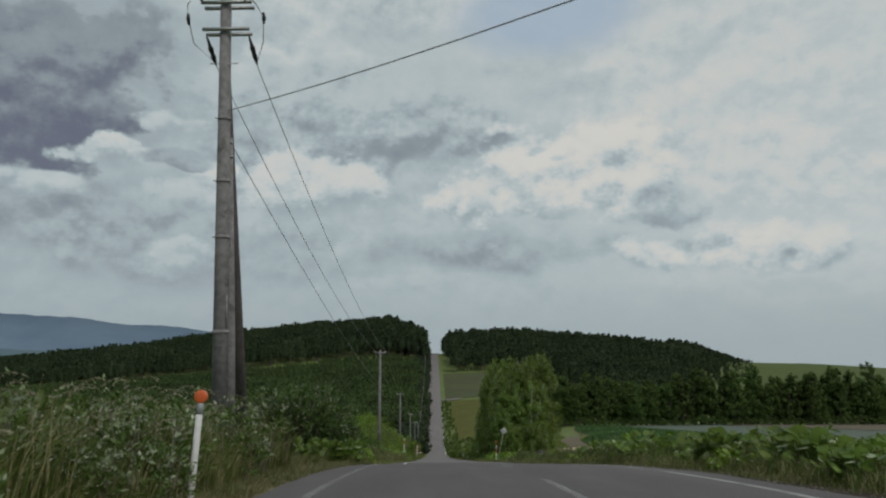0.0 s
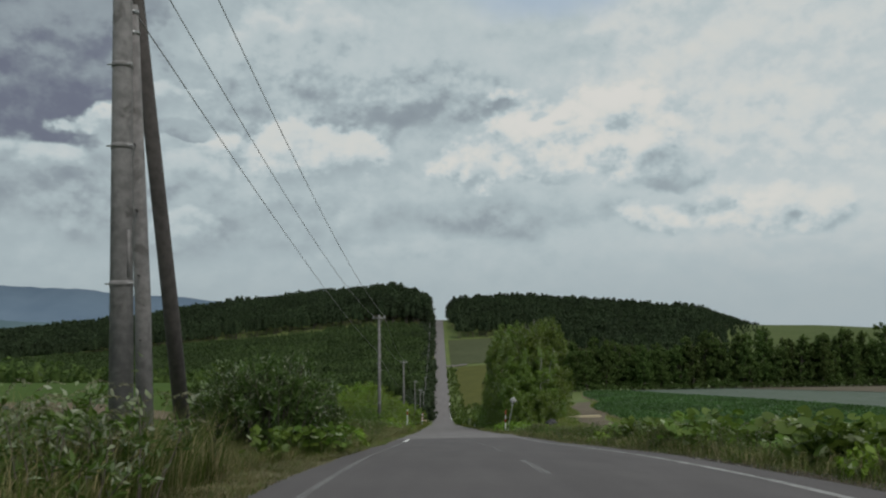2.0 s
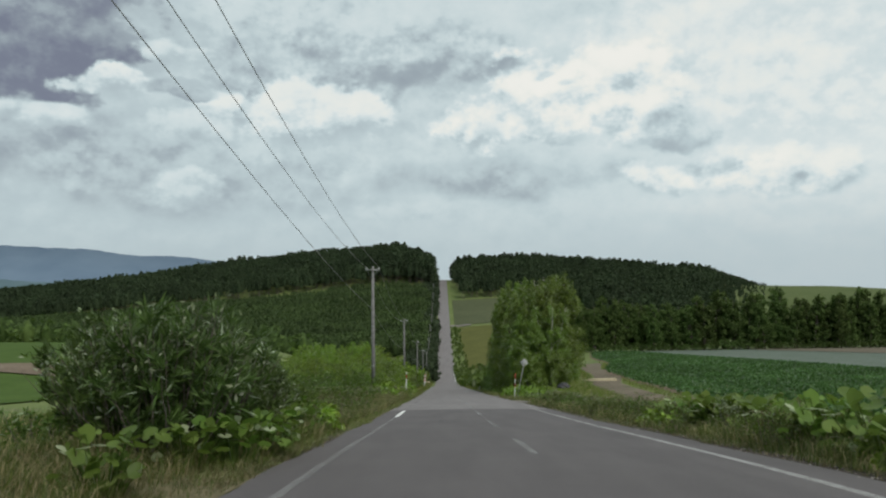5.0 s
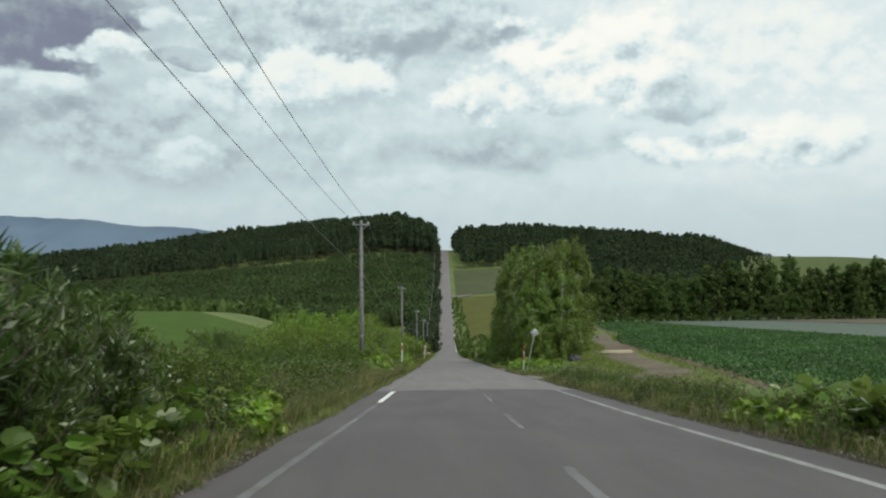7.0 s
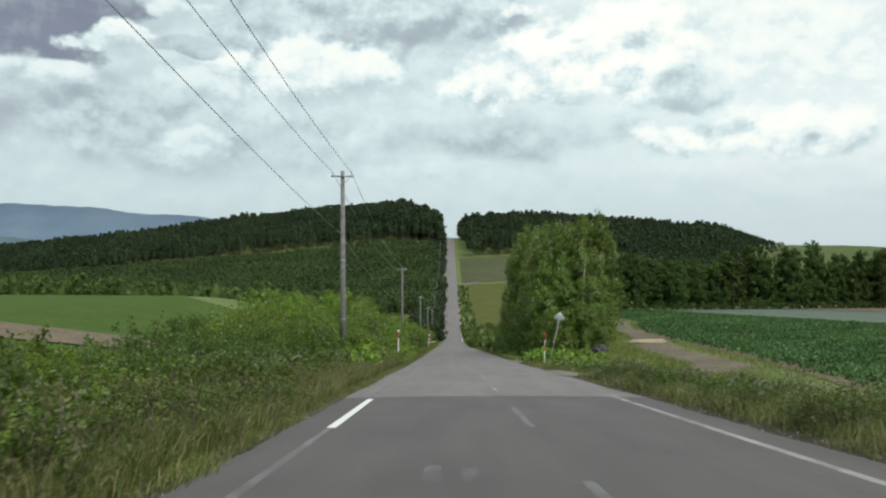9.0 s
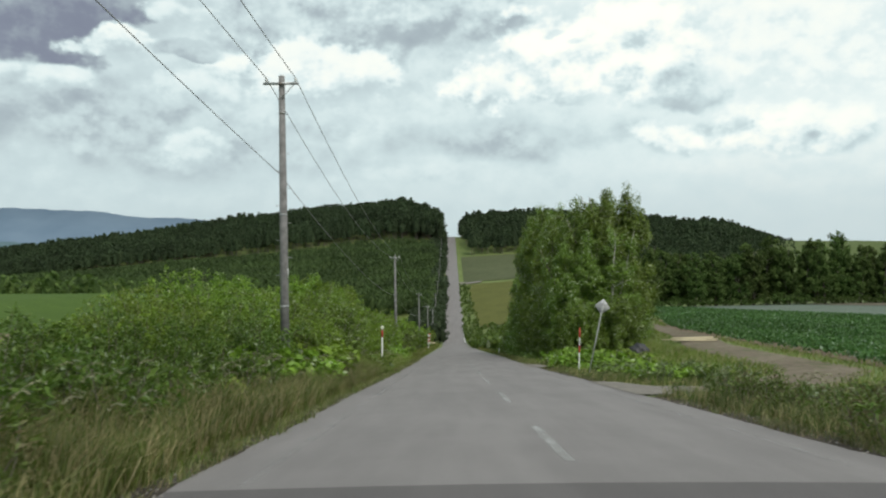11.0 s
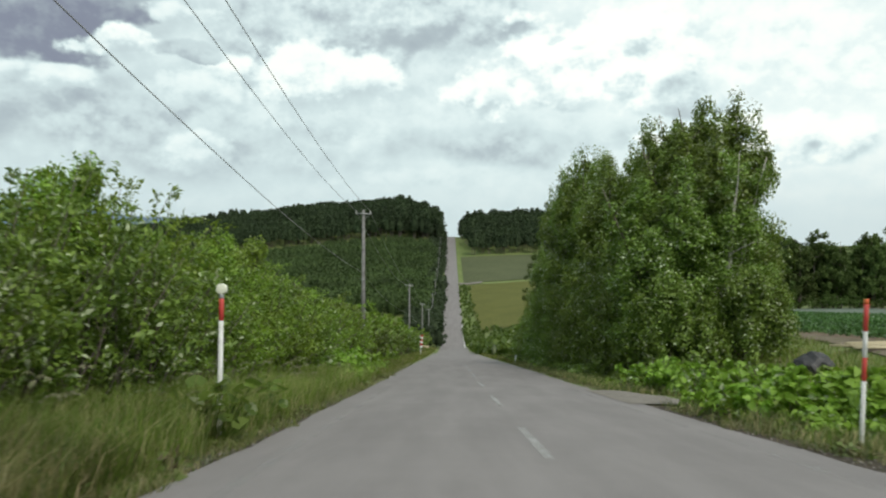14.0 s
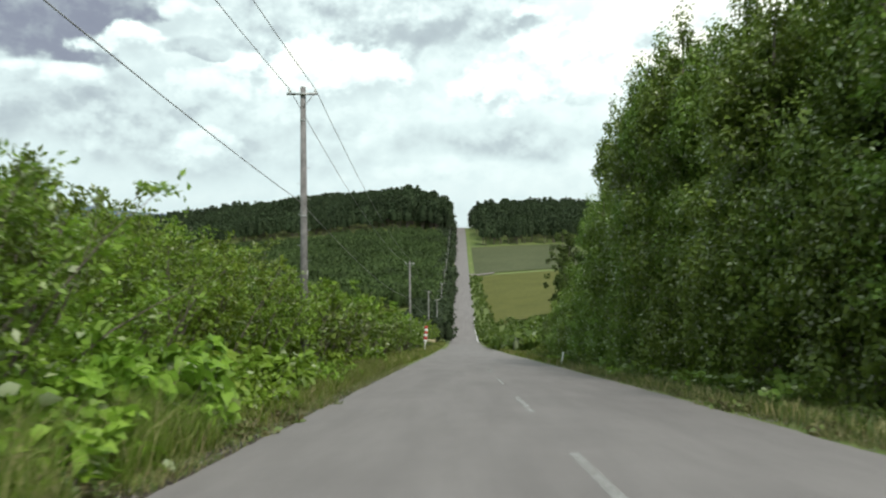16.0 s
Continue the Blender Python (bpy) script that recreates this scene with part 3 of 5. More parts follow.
def edges(y):
    """Left and right edge of the asphalt, a little ragged."""
    return (-4.35 + 0.11 * noise.noise((0.35 * y, 0.5, 0)) + 0.05 * noise.noise((1.7 * y, 3.5, 0)), 3.95 + 0.11 * noise.noise((0.35 * y, 7.5, 0)) + 0.05 * noise.noise((1.7 * y, 9.5, 0)))


def far_edges(y):
    return (-3.75 + 0.08 * math.sin(y), 3.65 + 0.08 * math.sin(1.3 * y))


on_road = lambda x, y: road_z(y)
thing("road", "dark grey newer asphalt road surface with fine wear", "road", kind="structure",
      data=sheet("road", (edges, 9), np.arange(-30, SEAM + 0.01, 0.4), M["asphalt_new"], -0.02, on_road, 0.05))
thing("road", "light grey older asphalt road running down and up the hills", "road", kind="structure",
      data=sheet("road", (lambda y: edges(y) if y < 230 else far_edges(y), 9), np.concatenate([np.arange(SEAM, 200, 0.5), np.arange(200, 780, 3)]), M["asphalt_old"], -0.02, on_road, 0.05))


def marking(name, x, y0, y1, width, mat, label, group=""):
    ys = np.arange(y0, y1 + 0.01, min(1.0, (y1 - y0) / 4))
    lift = 0.03 + 0.05 * math.sin(math.pi * (x + 4.35) / 8.3) - 0.045
    data = sheet(name, (lambda y: (x - width / 2, x + width / 2), 3), ys, mat, lift, on_road)
    return thing(name, label, "road marking", group, data=data)


marking("edge_line", -3.6, -30, 55.1, 0.13, M["paint_dash"], "worn white edge line painted on asphalt")
marking("edge_line", -3.58, 55.1, SEAM, 0.17, M["paint_fresh"], "bright fresh white edge line on asphalt")
marking("edge_line", 3.15, -30, SEAM + 0.5, 0.15, M["paint_worn"], "worn white edge line painted on asphalt")
marking("edge_line", -3.62, SEAM + 0.2, 112, 0.15, M["paint_ghost"], "almost vanished white edge line on old asphalt")
marking("edge_line", 3.2, SEAM + 1, 112, 0.15, M["paint_ghost"], "almost vanished white edge line on old asphalt")
marking("edge_line", 3.25, 292, 345, 0.18, M["paint_fresh"], "white edge line on the far slope of the road")
marking("edge_line", -3.4, 292, 345, 0.16, M["paint_worn"], "worn white edge line on the far slope of the road")
for k in range(-2, 13):
    end = 31.5 + 9.36 * k
    marking("lane_dash", 0.0, end - 4.7, end, 0.14, M["paint_dash" if end < SEAM else "paint_dash_old"], "worn white centre dash on grey asphalt", "centre line dashes")

for k, x in enumerate((-1.66, -1.22)):
    marking("worn_patch", x, 49.5, 50.6 - 0.2 * k, 0.2, M["paint_ghost"], "faint blotch of worn paint on asphalt")


# ---- fields, track and aprons ----
def field(name, label, f, y0, y1, mat, lift=0.08, n=24, step=2.0):
    return thing(name, label, "field", kind="structure", data=sheet(name, (f, n), np.arange(y0, y1 + 0.01, step), mat, lift))


def split_y(x):
    """The slanting border between the green and the blue-grey crop."""
    return 244 - (x - 54) / 0.15


def crop_edge(y):
    """Left edge of the potato field, beside the farm track."""
    return 20.4 + 1.2 * np.sin(y / 13) + 0.165 * np.maximum(0, y - 112)


field("crop_field", "dark soil under rows of green potato plants", lambda y: (float(crop_edge(y)) - 0.5, max(float(crop_edge(y)), min(100, 21 + 0.75 * (y - 55)))), 67, 251, M["soil"], 0.06, 50)
field("blue_field", "blue-grey cabbage field before a belt of trees", lambda y: (max(53.0, 54 + (244 - y) * 0.15), 150), 100, 252, M["blue_crop"], 0.14, 40)
field("fallow_field", "brown bare field before a belt of trees", lambda y: (max(88.0, 95 + (236 - y) * 0.5), 230), 170, 251, M["fallow"], 0.24, 40)
field("grain_field", "bright green field beyond the roadside shrubs", lambda y: (-130, -20 - 0.22 * max(0, 110 - y)), 62, 168, M["green_crop"], 0.1, 40)
field("bare_strip", "bare brown soil at the edge of a green field", lambda y: (-90, -17 - 0.12 * (y - 84)), 96, 108, M["soil"], 0.22, 40)
field("grain_field", "yellow-green grain field beside the far road", lambda y: (8.5, 60), 330, 478, M["yellow_crop"], 0.3, 20, 6.0)
field("upper_field", "grey-green field below the wood on the far slope", lambda y: (6.5, 70), 484, 596, M["grey_crop"], 0.3, 20, 6.0)
field("hill_field", "pale green field on the shoulder of the hill", lambda y: (max(50.0, 0.4 * (y - 41)), 440), 300, 660, M["hill_grass"], 0.4, 20, 8.0)
field("side_track", "pale gravel side track leaving the far road", lambda y: (3.6, 16), 478, 484, M["gravel"], 0.45, 6, 1.5)


def track_mid(y):
    return 6.0 + 11.5 * min(1, max(0, (y - 79) / 14)) + 0.6 * math.sin(y / 9) + 0.165 * max(0, y - 112)


field("farm_track", "brown dirt farm track between verge and field", lambda y: (max(7.0, track_mid(y) - 2.2 + 0.6 * min(1, max(0, (y - 96) / 8))), track_mid(y) + 2.4 - 0.7 * min(1, max(0, (y - 96) / 8))), 80, 190, M["track"], 0.05, 12, 1.0)
field("apron", "grey concrete apron joining the road to a farm track", lambda y: (3.8, 8.5), 76.6, 84.2, M["gravel"], 0.045, 10, 0.4)
field("apron", "small pale concrete apron beside the road", lambda y: (3.6, 6.4), 103.2, 110.2, M["gravel"], 0.045, 10, 0.4)
field("verge", "dry mown grass on the shoulder of the road", lambda y: (-6.6 + 0.3 * math.sin(y), -4.3), 10, 34, M["dry_ground"], 0.03, 8, 0.6)


# strips of earth whose dark tone paints the shade below the verge grass
field("verge_edge", "dark bare earth along the asphalt edge", lambda y: (3.75, 4.75 + 0.12 * math.sin(1.7 * y)), 10, 76, M["shaded_earth"], 0.012, 5, 0.5)
field("verge_edge", "dark bare earth along the asphalt edge", lambda y: (3.75, 4.6 + 0.12 * math.sin(1.7 * y)), 84.5, 103, M["shaded_earth"], 0.012, 5, 0.5)
field("verge_edge", "dark bare earth along the asphalt edge", lambda y: (-4.85 + 0.15 * noise.noise((0.9 * y, 2.5, 0)), -4.1), 36, 150, M["shaded_earth"], 0.012, 5, 0.5)


# ---- distance ----
def ridge(name, label, pts, mat, y, deep=900):
    """A far line of hills: heights along x, with a slope towards the viewer."""
    xs = np.linspace(pts[0][0], pts[-1][0], 160)
    top = curve(xs, [p[0] for p in pts], [p[1] for p in pts]) + np.array([noise.noise((v / 160, 1.3, 0)) * 14 + noise.noise((v / 45, 4.3, 0)) * 5 for v in xs])
    rows = [np.stack([xs, np.full_like(xs, y - deep), np.full_like(xs, -90.0)], -1), np.stack([xs, np.full_like(xs, y - deep * 0.4), top * 0.45 - 50], -1),
            np.stack([xs, np.full_like(xs, y), top], -1), np.stack([xs, np.full_like(xs, y + 200), top * 0 - 90], -1)]
    k = np.arange(640).reshape(4, 160)
    thing(name, label, "hills", kind="structure", data=mesh_from(name, np.concatenate(rows), [np.stack([k[:-1, :-1], k[:-1, 1:], k[1:, 1:], k[1:, :-1]], -1).reshape(-1, 4)], mat, True))


# both hill lines carry their haze as surface colour
ridge("backdrop_mountain", "distant blue mountain ridge under low cloud", [(-4200, 200), (-3200, 255), (-2500, 245), (-2000, 222), (-1700, 190), (-1300, 160), (-900, 120), (-500, 40), (-300, -80)], M["hill_hazed"], 4200)
ridge("backdrop_hills", "hazy blue-green foothills in the distance", [(-3600, 80), (-2600, 70), (-1900, 42), (-1500, 30), (-1000, -10), (-600, -60)], M["foothill_hazed"], 3300)
# the plain's pale blue-grey is horizon haze mixed into its colour
thing("plain", "hazy pale plain at the horizon", "plain", kind="structure", data=sheet("plain", np.linspace(300, 2800, 30), np.linspace(1500, 4700, 30), M["plain_hazed"], 1.0))


# ---- far woods ----
def wood(name, label, rng, at, high, mat, pointed, n_leaf, leaf):
    """Many trees as one: a dark core and a ragged coat of leaf sprays on each."""
    n = len(at)
    z0 = ground_z(at[:, 0], at[:, 1])
    high = np.broadcast_to(high, n)
    stand = np.array([noise.noise((a / 26, b / 26, 7.7)) for a, b in at])
    high = high * rng.uniform(0.82, 1.12, n) * (1 + 0.22 * stand)
    wide = high * (rng.uniform(0.19, 0.27, n) if pointed else rng.uniform(0.32, 0.44, n))
    base = np.stack([at[:, 0], at[:, 1], z0], 1)
    bare = 0.34 if pointed else 0.1
    seg = 6
    a = np.linspace(0, 2 * np.pi, seg, endpoint=False)
    levels = ((bare, 0.55), (0.55, 0.72), (1.0, 0.03)) if pointed else ((0.1, 0.5), (0.55, 0.85), (0.97, 0.1))
    core = []
    for h, r in levels:
        ring = np.stack([np.cos(a)[None] * (wide * r * 0.8)[:, None], np.sin(a)[None] * (wide * r * 0.8)[:, None], np.repeat((high * h)[:, None], seg, 1)], -1)
        core.append(base[:, None] + ring)
    cv = np.stack(core, 1).reshape(-1, 3)
    k = np.arange(n)[:, None] * (3 * seg)
    quads = [k + np.array([l * seg + s, l * seg + (s + 1) % seg, (l + 1) * seg + (s + 1) % seg, (l + 1) * seg + s]) for l in range(2) for s in range(seg)]
    h = bare + (1 - bare) * rng.uniform(0.0, 1.0, (n, n_leaf)) ** (0.8 if pointed else 0.7)
    prof = (1.03 - h) ** 0.6 * 1.1 if pointed else np.sqrt(np.maximum(0.02, 1 - ((h - 0.5) / 0.53) ** 2))
    u = rng.uniform(0, 2 * np.pi, (n, n_leaf))
    r = wide[:, None] * prof * rng.uniform(0.75, 1.12, (n, n_leaf))
    out = np.stack([np.cos(u), np.sin(u), rng.uniform(-0.5, 0.7, (n, n_leaf)) if not pointed else rng.uniform(-0.7, 0.3, (n, n_leaf))], -1)
    p = base[:, None] + np.stack([np.cos(u) * r, np.sin(u) * r, h * high[:, None]], -1)
    size = np.repeat((high * leaf)[:, None], n_leaf, 1) * rng.uniform(0.6, 1.3, (n, n_leaf))
    spray = leaves(rng, (p - out * size[..., None] * 0.4).reshape(-1, 3), out.reshape(-1, 3), size.ravel(), size.ravel() * 0.8, 0.2, out.reshape(-1, 3) * [1, 1, 0.5] + [0, 0, 0.3])
    v, f = merged([(cv, [np.concatenate(quads)]), spray])
    root = thing(name, label, "woodland", kind="stuff", data=mesh_from(name, v, f, mat))
    if pointed:
        a = np.linspace(0, 2 * np.pi, 4, endpoint=False)
        ring = np.stack([np.cos(a), np.sin(a)], -1)[None] * (0.014 * high)[:, None, None]
        foot = np.concatenate([base[:, None, :2] + ring, np.repeat((z0 - 0.5)[:, None, None], 4, 1)], -1)
        head = np.concatenate([base[:, None, :2] + ring * 0.7, np.repeat((z0 + 0.5 * high)[:, None, None], 4, 1)], -1)
        k = (8 * np.arange(n))[:, None]
        sides = [k + [j, (j + 1) % 4, 4 + (j + 1) % 4, 4 + j] for j in range(4)]
        tagged(child("trunk", mesh_from("trunk", np.concatenate([foot, head], 1).reshape(-1, 3), [np.concatenate(sides)], M["bark"]), root), kind="stuff")
    return root


def scatter(rng, x0, x1, y0, y1, gap, keep):
    """Places on a shaken grid for which keep(x, y) holds."""
    X, Y = np.meshgrid(np.arange(x0, x1, gap), np.arange(y0, y1, gap))
    p = np.stack([X.ravel(), Y.ravel()], 1) + rng.uniform(-0.85, 0.85, (X.size, 2)) * gap
    return p[keep(p[:, 0], p[:, 1])]


def border(x):
    """Where the young plantation ends and the old wood begins, by distance from the road."""
    return 645 - 0.12 * np.abs(x)


rng = np.random.default_rng(11)
young = scatter(rng, -430, -11, 236, 650, 3.8, lambda x, y: (y < border(x)) & (y > 236 + np.clip((x + 90) * 2.2, 0, 120)) & ((x < -13) | (y < 600)))
wood("plantation", "dense young green larch plantation on the far slope", rng, young, 7.3 * np.clip((border(young[:, 0]) - young[:, 1]) / 60, np.where(young[:, 0] < -90, 0.3, 0.55), 1), M["wood_young"], False, 50, 0.15)
old = scatter(rng, -520, -9, 560, 850, 5.0, lambda x, y: (y > border(x) + 5) & (x < -8))
wood("old_wood", "dark mature conifer wood along the ridge", rng, old, 14.6 * (1 + 0.4 * np.clip((old[:, 0] + 90) / 70, 0, 1)), M["wood_old"], True, 60, 0.11)
right_wood = scatter(rng, 8, 300, 420, 830, 5.4, lambda x, y: (x > 9 + np.clip((680 - y) * 0.06, 0, 8)) & (x < 0.435 * (y - 41)) & ((y > 598) | (x > 74 + 0.12 * (598 - y))))
wood("old_wood", "dark green mixed wood on the hill across the valley", rng, right_wood, 14.5 * np.clip((0.44 * (right_wood[:, 1] - 41) - right_wood[:, 0]) / 55, 0.18, 1), M["wood_old"], True, 60, 0.11)
low = scatter(rng, -330, -40, 172, 262, 6.5, lambda x, y: (y > 176 + (x + 40) * 0.02) & (y > 232 - 0.28 * (-x - 40)))
wood("field_edge_wood", "green broadleaf scrub below the field's edge", rng, low, 7.0, M["wood_near"], False, 36, 0.22)
flank = scatter(rng, -12.5, -5.6, 275, 690, 3.0, lambda x, y: y > 250)
wood("roadside_wood", "dark green trees lining the far climb", rng, flank, 5.5, M["wood_old"], False, 30, 0.22)
rflank = np.concatenate([scatter(rng, 5.2, 8.5, 296, 476, 2.3, lambda x, y: y > 0), scatter(rng, 5.4, 16, 204, 334, 2.2, lambda x, y: y > 0)])
wood("roadside_scrub", "low green scrub beside the far road", rng, rflank, np.where(rflank[:, 1] < 296, 2.2, 1.3), M["leaf_weed"], False, 18, 0.4)


# ---- plants ----
def branch_path(rng, start, way, length, bends=4, sway=0.18, lift=0.0):
    p, pts = np.array(start, float), [np.array(start, float)]
    way = np.array(way, float) / np.linalg.norm(way)
    for _ in range(bends):
        way = way + rng.normal(size=3) * sway + np.array([0, 0, lift])
        way /= np.linalg.norm(way)
        p = p + way * length / bends
        pts.append(p.copy())
    return pts


def tree(name, label, seed, high, wide, n_clump, per_clump, leaf, mat, bark, at, stems=1, low=0.12, group="", tall=1.3, taper=0.95):
    """A broadleaf tree: trunk, limbs, and a crown of many leaf clumps with gaps, swept a little by the wind."""
    rng = np.random.default_rng(seed)
    root = thing(name, label, "tree", group, at=at)
    wooden, tips, leaders = [], [], []
    for s in range(stems):
        a = rng.uniform(0, 2 * np.pi)
        foot = np.array([math.cos(a), math.sin(a), 0]) * (0.35 if stems > 1 else 0.0)
        trunk = branch_path(rng, foot - [0, 0, 0.3], [0.10 * math.cos(a), 0.10 * math.sin(a), 1], high * 0.84, 8, 0.04)
        r0 = 0.011 * high + 0.03
        wooden.append(tube(trunk, np.linspace(r0, 0.02, len(trunk)), 8))
        for k in range(int(15 / stems) + 4):
            h = rng.uniform(0.18, 0.86)
            i = h * (len(trunk) - 1)
            p = trunk[int(i)] + (trunk[min(int(i) + 1, len(trunk) - 1)] - trunk[int(i)]) * (i % 1)
            u = rng.uniform(0, 2 * np.pi)
            reach = wide * math.sqrt(max(0.04, 1 - ((h - 0.40) / 0.58) ** 2)) * rng.uniform(0.65, 1.0)
            limb = branch_path(rng, p, [math.cos(u), math.sin(u), rng.uniform(0.35, 0.9)], reach * 0.78, 4, 0.16, 0.03)
            wooden.append(tube(limb, np.linspace(r0 * (1 - h) * 0.55 + 0.012, 0.008, len(limb)), 5))
            tips += limb[2:]
        tips += trunk[3:]
        for k in range(int(34 / stems)):
            h = rng.uniform(0.5, 1.0)
            i = h * (len(trunk) - 1.001)
            p = trunk[int(i)] + (trunk[int(i) + 1] - trunk[int(i)]) * (i % 1)
            leaders.append(p + rng.normal(size=3) * [0.3, 0.3, 0.1] * (1.6 - h) * (wide / 3) * (1.0 if taper > 0.8 else 3.2))
    tips = np.array(tips)
    pick = tips[rng.integers(0, len(tips), n_clump)] + rng.normal(size=(n_clump, 3)) * [0.14 * wide, 0.14 * wide, 0.04 * high]
    skirt = rng.uniform(0, 1, n_clump) < 0.34
    ang = rng.uniform(0, 2 * np.pi, n_clump)
    rad = wide * rng.uniform(0.45, 0.9, n_clump)
    pick[skirt] = np.stack([np.cos(ang) * rad, np.sin(ang) * rad, rng.uniform(low, 0.42, n_clump) * high], 1)[skirt]
    pick[:, 2] = np.clip(pick[:, 2], low * high, high)
    reach = wide * np.clip(1.12 - taper * (pick[:, 2] / high) ** 1.6, 0.12, 1.0)
    far = np.linalg.norm(pick[:, :2], axis=1)
    pick[:, :2] *= np.minimum(1, reach / np.maximum(far, 1e-6))[:, None]
    crowd = (np.linalg.norm(pick[:, None] - pick[None], axis=-1) < 0.4 * wide).sum(1)
    pick = np.concatenate([pick[(crowd > 3) | (pick[:, 2] < 0.62 * high)], np.array(leaders)])
    n_clump = len(pick)
    size = rng.uniform(0.28, 0.64, n_clump) * (wide / 3) ** 0.5 * (1.15 - 0.45 * pick[:, 2] / high)
    ball = unit(rng.normal(size=(n_clump * per_clump, 3)))
    grown = rng.uniform(0.3, 1.0, n_clump * per_clump) ** 0.7 * rng.uniform(0.8, 1.35, n_clump * per_clump) * np.repeat(size, per_clump)
    at_leaf = np.repeat(pick, per_clump, 0) + ball * grown[:, None] * [0.9, 0.9, tall]
    out = np.cross(ball, rng.normal(size=ball.shape)) + 0.5 * ball + [0.3, 0.1, -0.35]
    ln = leaf * rng.uniform(0.65, 1.3, len(at_leaf))
    axis = at_leaf - [0, 0, 0.35 * high]
    v, f = leaves(rng, at_leaf, out, ln, ln * 0.62, 0.2, 0.7 * ball + unit(axis * [1, 1, 0.45]) + [0, 0, 0.35])
    child("trunk", mesh_from("trunk", *merged(wooden), bark, True), root)
    child("crown", mesh_from("crown", v, f, mat), root)
    return root


def shrub(name, label, seed, high, wide, stems, per_stem, leaf, aspect, mat, at, category="shrub", group="", droop=0.1, spread=0.5, tip_mat=None, tips_label=""):
    """A bush of many stems with leaves all along them."""
    rng = np.random.default_rng(seed)
    root = thing(name, label, category, group, at=at)
    wooden, places, ways, faces, heads, head_ways = [], [], [], [], [], []
    for s in range(stems):
        u, d0 = rng.uniform(0, 2 * np.pi), math.sqrt(rng.uniform(0, 1))
        foot = np.array([math.cos(u) * d0 * wide * 0.45, math.sin(u) * d0 * wide * 0.45, -0.1])
        tall = high * rng.uniform(0.66, 0.96) * (1 - 0.25 * d0)
        path = branch_path(rng, foot, [math.cos(u) * spread * d0 + 0.12, math.sin(u) * spread * d0, 1], tall, 5, 0.10)
        wooden.append(tube(path, np.linspace(0.006 * high + 0.004, 0.004, len(path)), 3, False))
        pts = np.array(path)
        twigs = max(4, per_stem // 15)
        per = per_stem // twigs
        t = rng.uniform(0.10, 1.0, twigs) ** 0.75
        i = np.minimum((t * (len(pts) - 1)).astype(int), len(pts) - 2)
        p = pts[i] + (pts[i + 1] - pts[i]) * (t * (len(pts) - 1) - i)[:, None]
        v = rng.uniform(0, 2 * np.pi, twigs)
        way = unit(np.stack([np.cos(v), np.sin(v), rng.uniform(0.0, 0.9, twigs) + 1.2 * np.maximum(0, t - 0.8) - droop], 1) + [0.18, 0.06, 0])
        long = wide * rng.uniform(0.08, 0.2, twigs) * (0.55 + 0.75 * np.sin(np.pi * np.minimum(t, 0.95)))
        u = rng.uniform(0.15, 1.05, (twigs, per))
        spot_on = p[:, None] + way[:, None] * (u * long[:, None])[..., None] - np.array([0, 0, 0.22]) * (u**2 * long[:, None])[..., None]
        places.append((spot_on + rng.normal(size=spot_on.shape) * 0.014 * wide).reshape(-1, 3))
        out = way[:, None] * 0.8 + rng.normal(size=spot_on.shape) * 0.55
        ways.append((out + [0.2, 0.06, -0.5 * droop]).reshape(-1, 3))
        faces.append((np.broadcast_to((way * [0.55, 0.55, 0])[:, None], out.shape) + [0, 0, 0.8] + 0.3 * rng.normal(size=out.shape)).reshape(-1, 3))
        if tip_mat and (s % 2 == 0 or high < 2):
            k = 9
            heads.append(pts[-1] * 0.6 + pts[-2] * 0.4 + rng.normal(size=(k, 3)) * [0.045, 0.045, 0.11] * high ** 0.5)
            head_ways.append(rng.normal(size=(k, 3)) * 0.5 + [0.4, 0.1, 0.5])
    at_leaf, way = np.concatenate(places), np.concatenate(ways)
    ln = leaf * rng.uniform(0.6, 1.25, len(at_leaf))
    if aspect > 0.7:
        v, f = broad_leaves(rng, at_leaf, way, ln, ln * aspect, np.concatenate(faces))
    else:
        v, f = leaves(rng, at_leaf, way, ln, ln * aspect, 0.2, np.concatenate(faces))
    tagged(child("stem", mesh_from("stem", *merged(wooden), M["bark"], True), root), kind="stuff")
    child("foliage", mesh_from("foliage", v, f, mat), root)
    if tip_mat:
        hv, hf = leaves(rng, np.concatenate(heads), np.concatenate(head_ways), 0.07 * high ** 0.5, 0.03 * high ** 0.5)
        tagged(child("bloom", mesh_from("bloom", hv, hf, tip_mat), root, tips_label), kind="stuff")
    return root


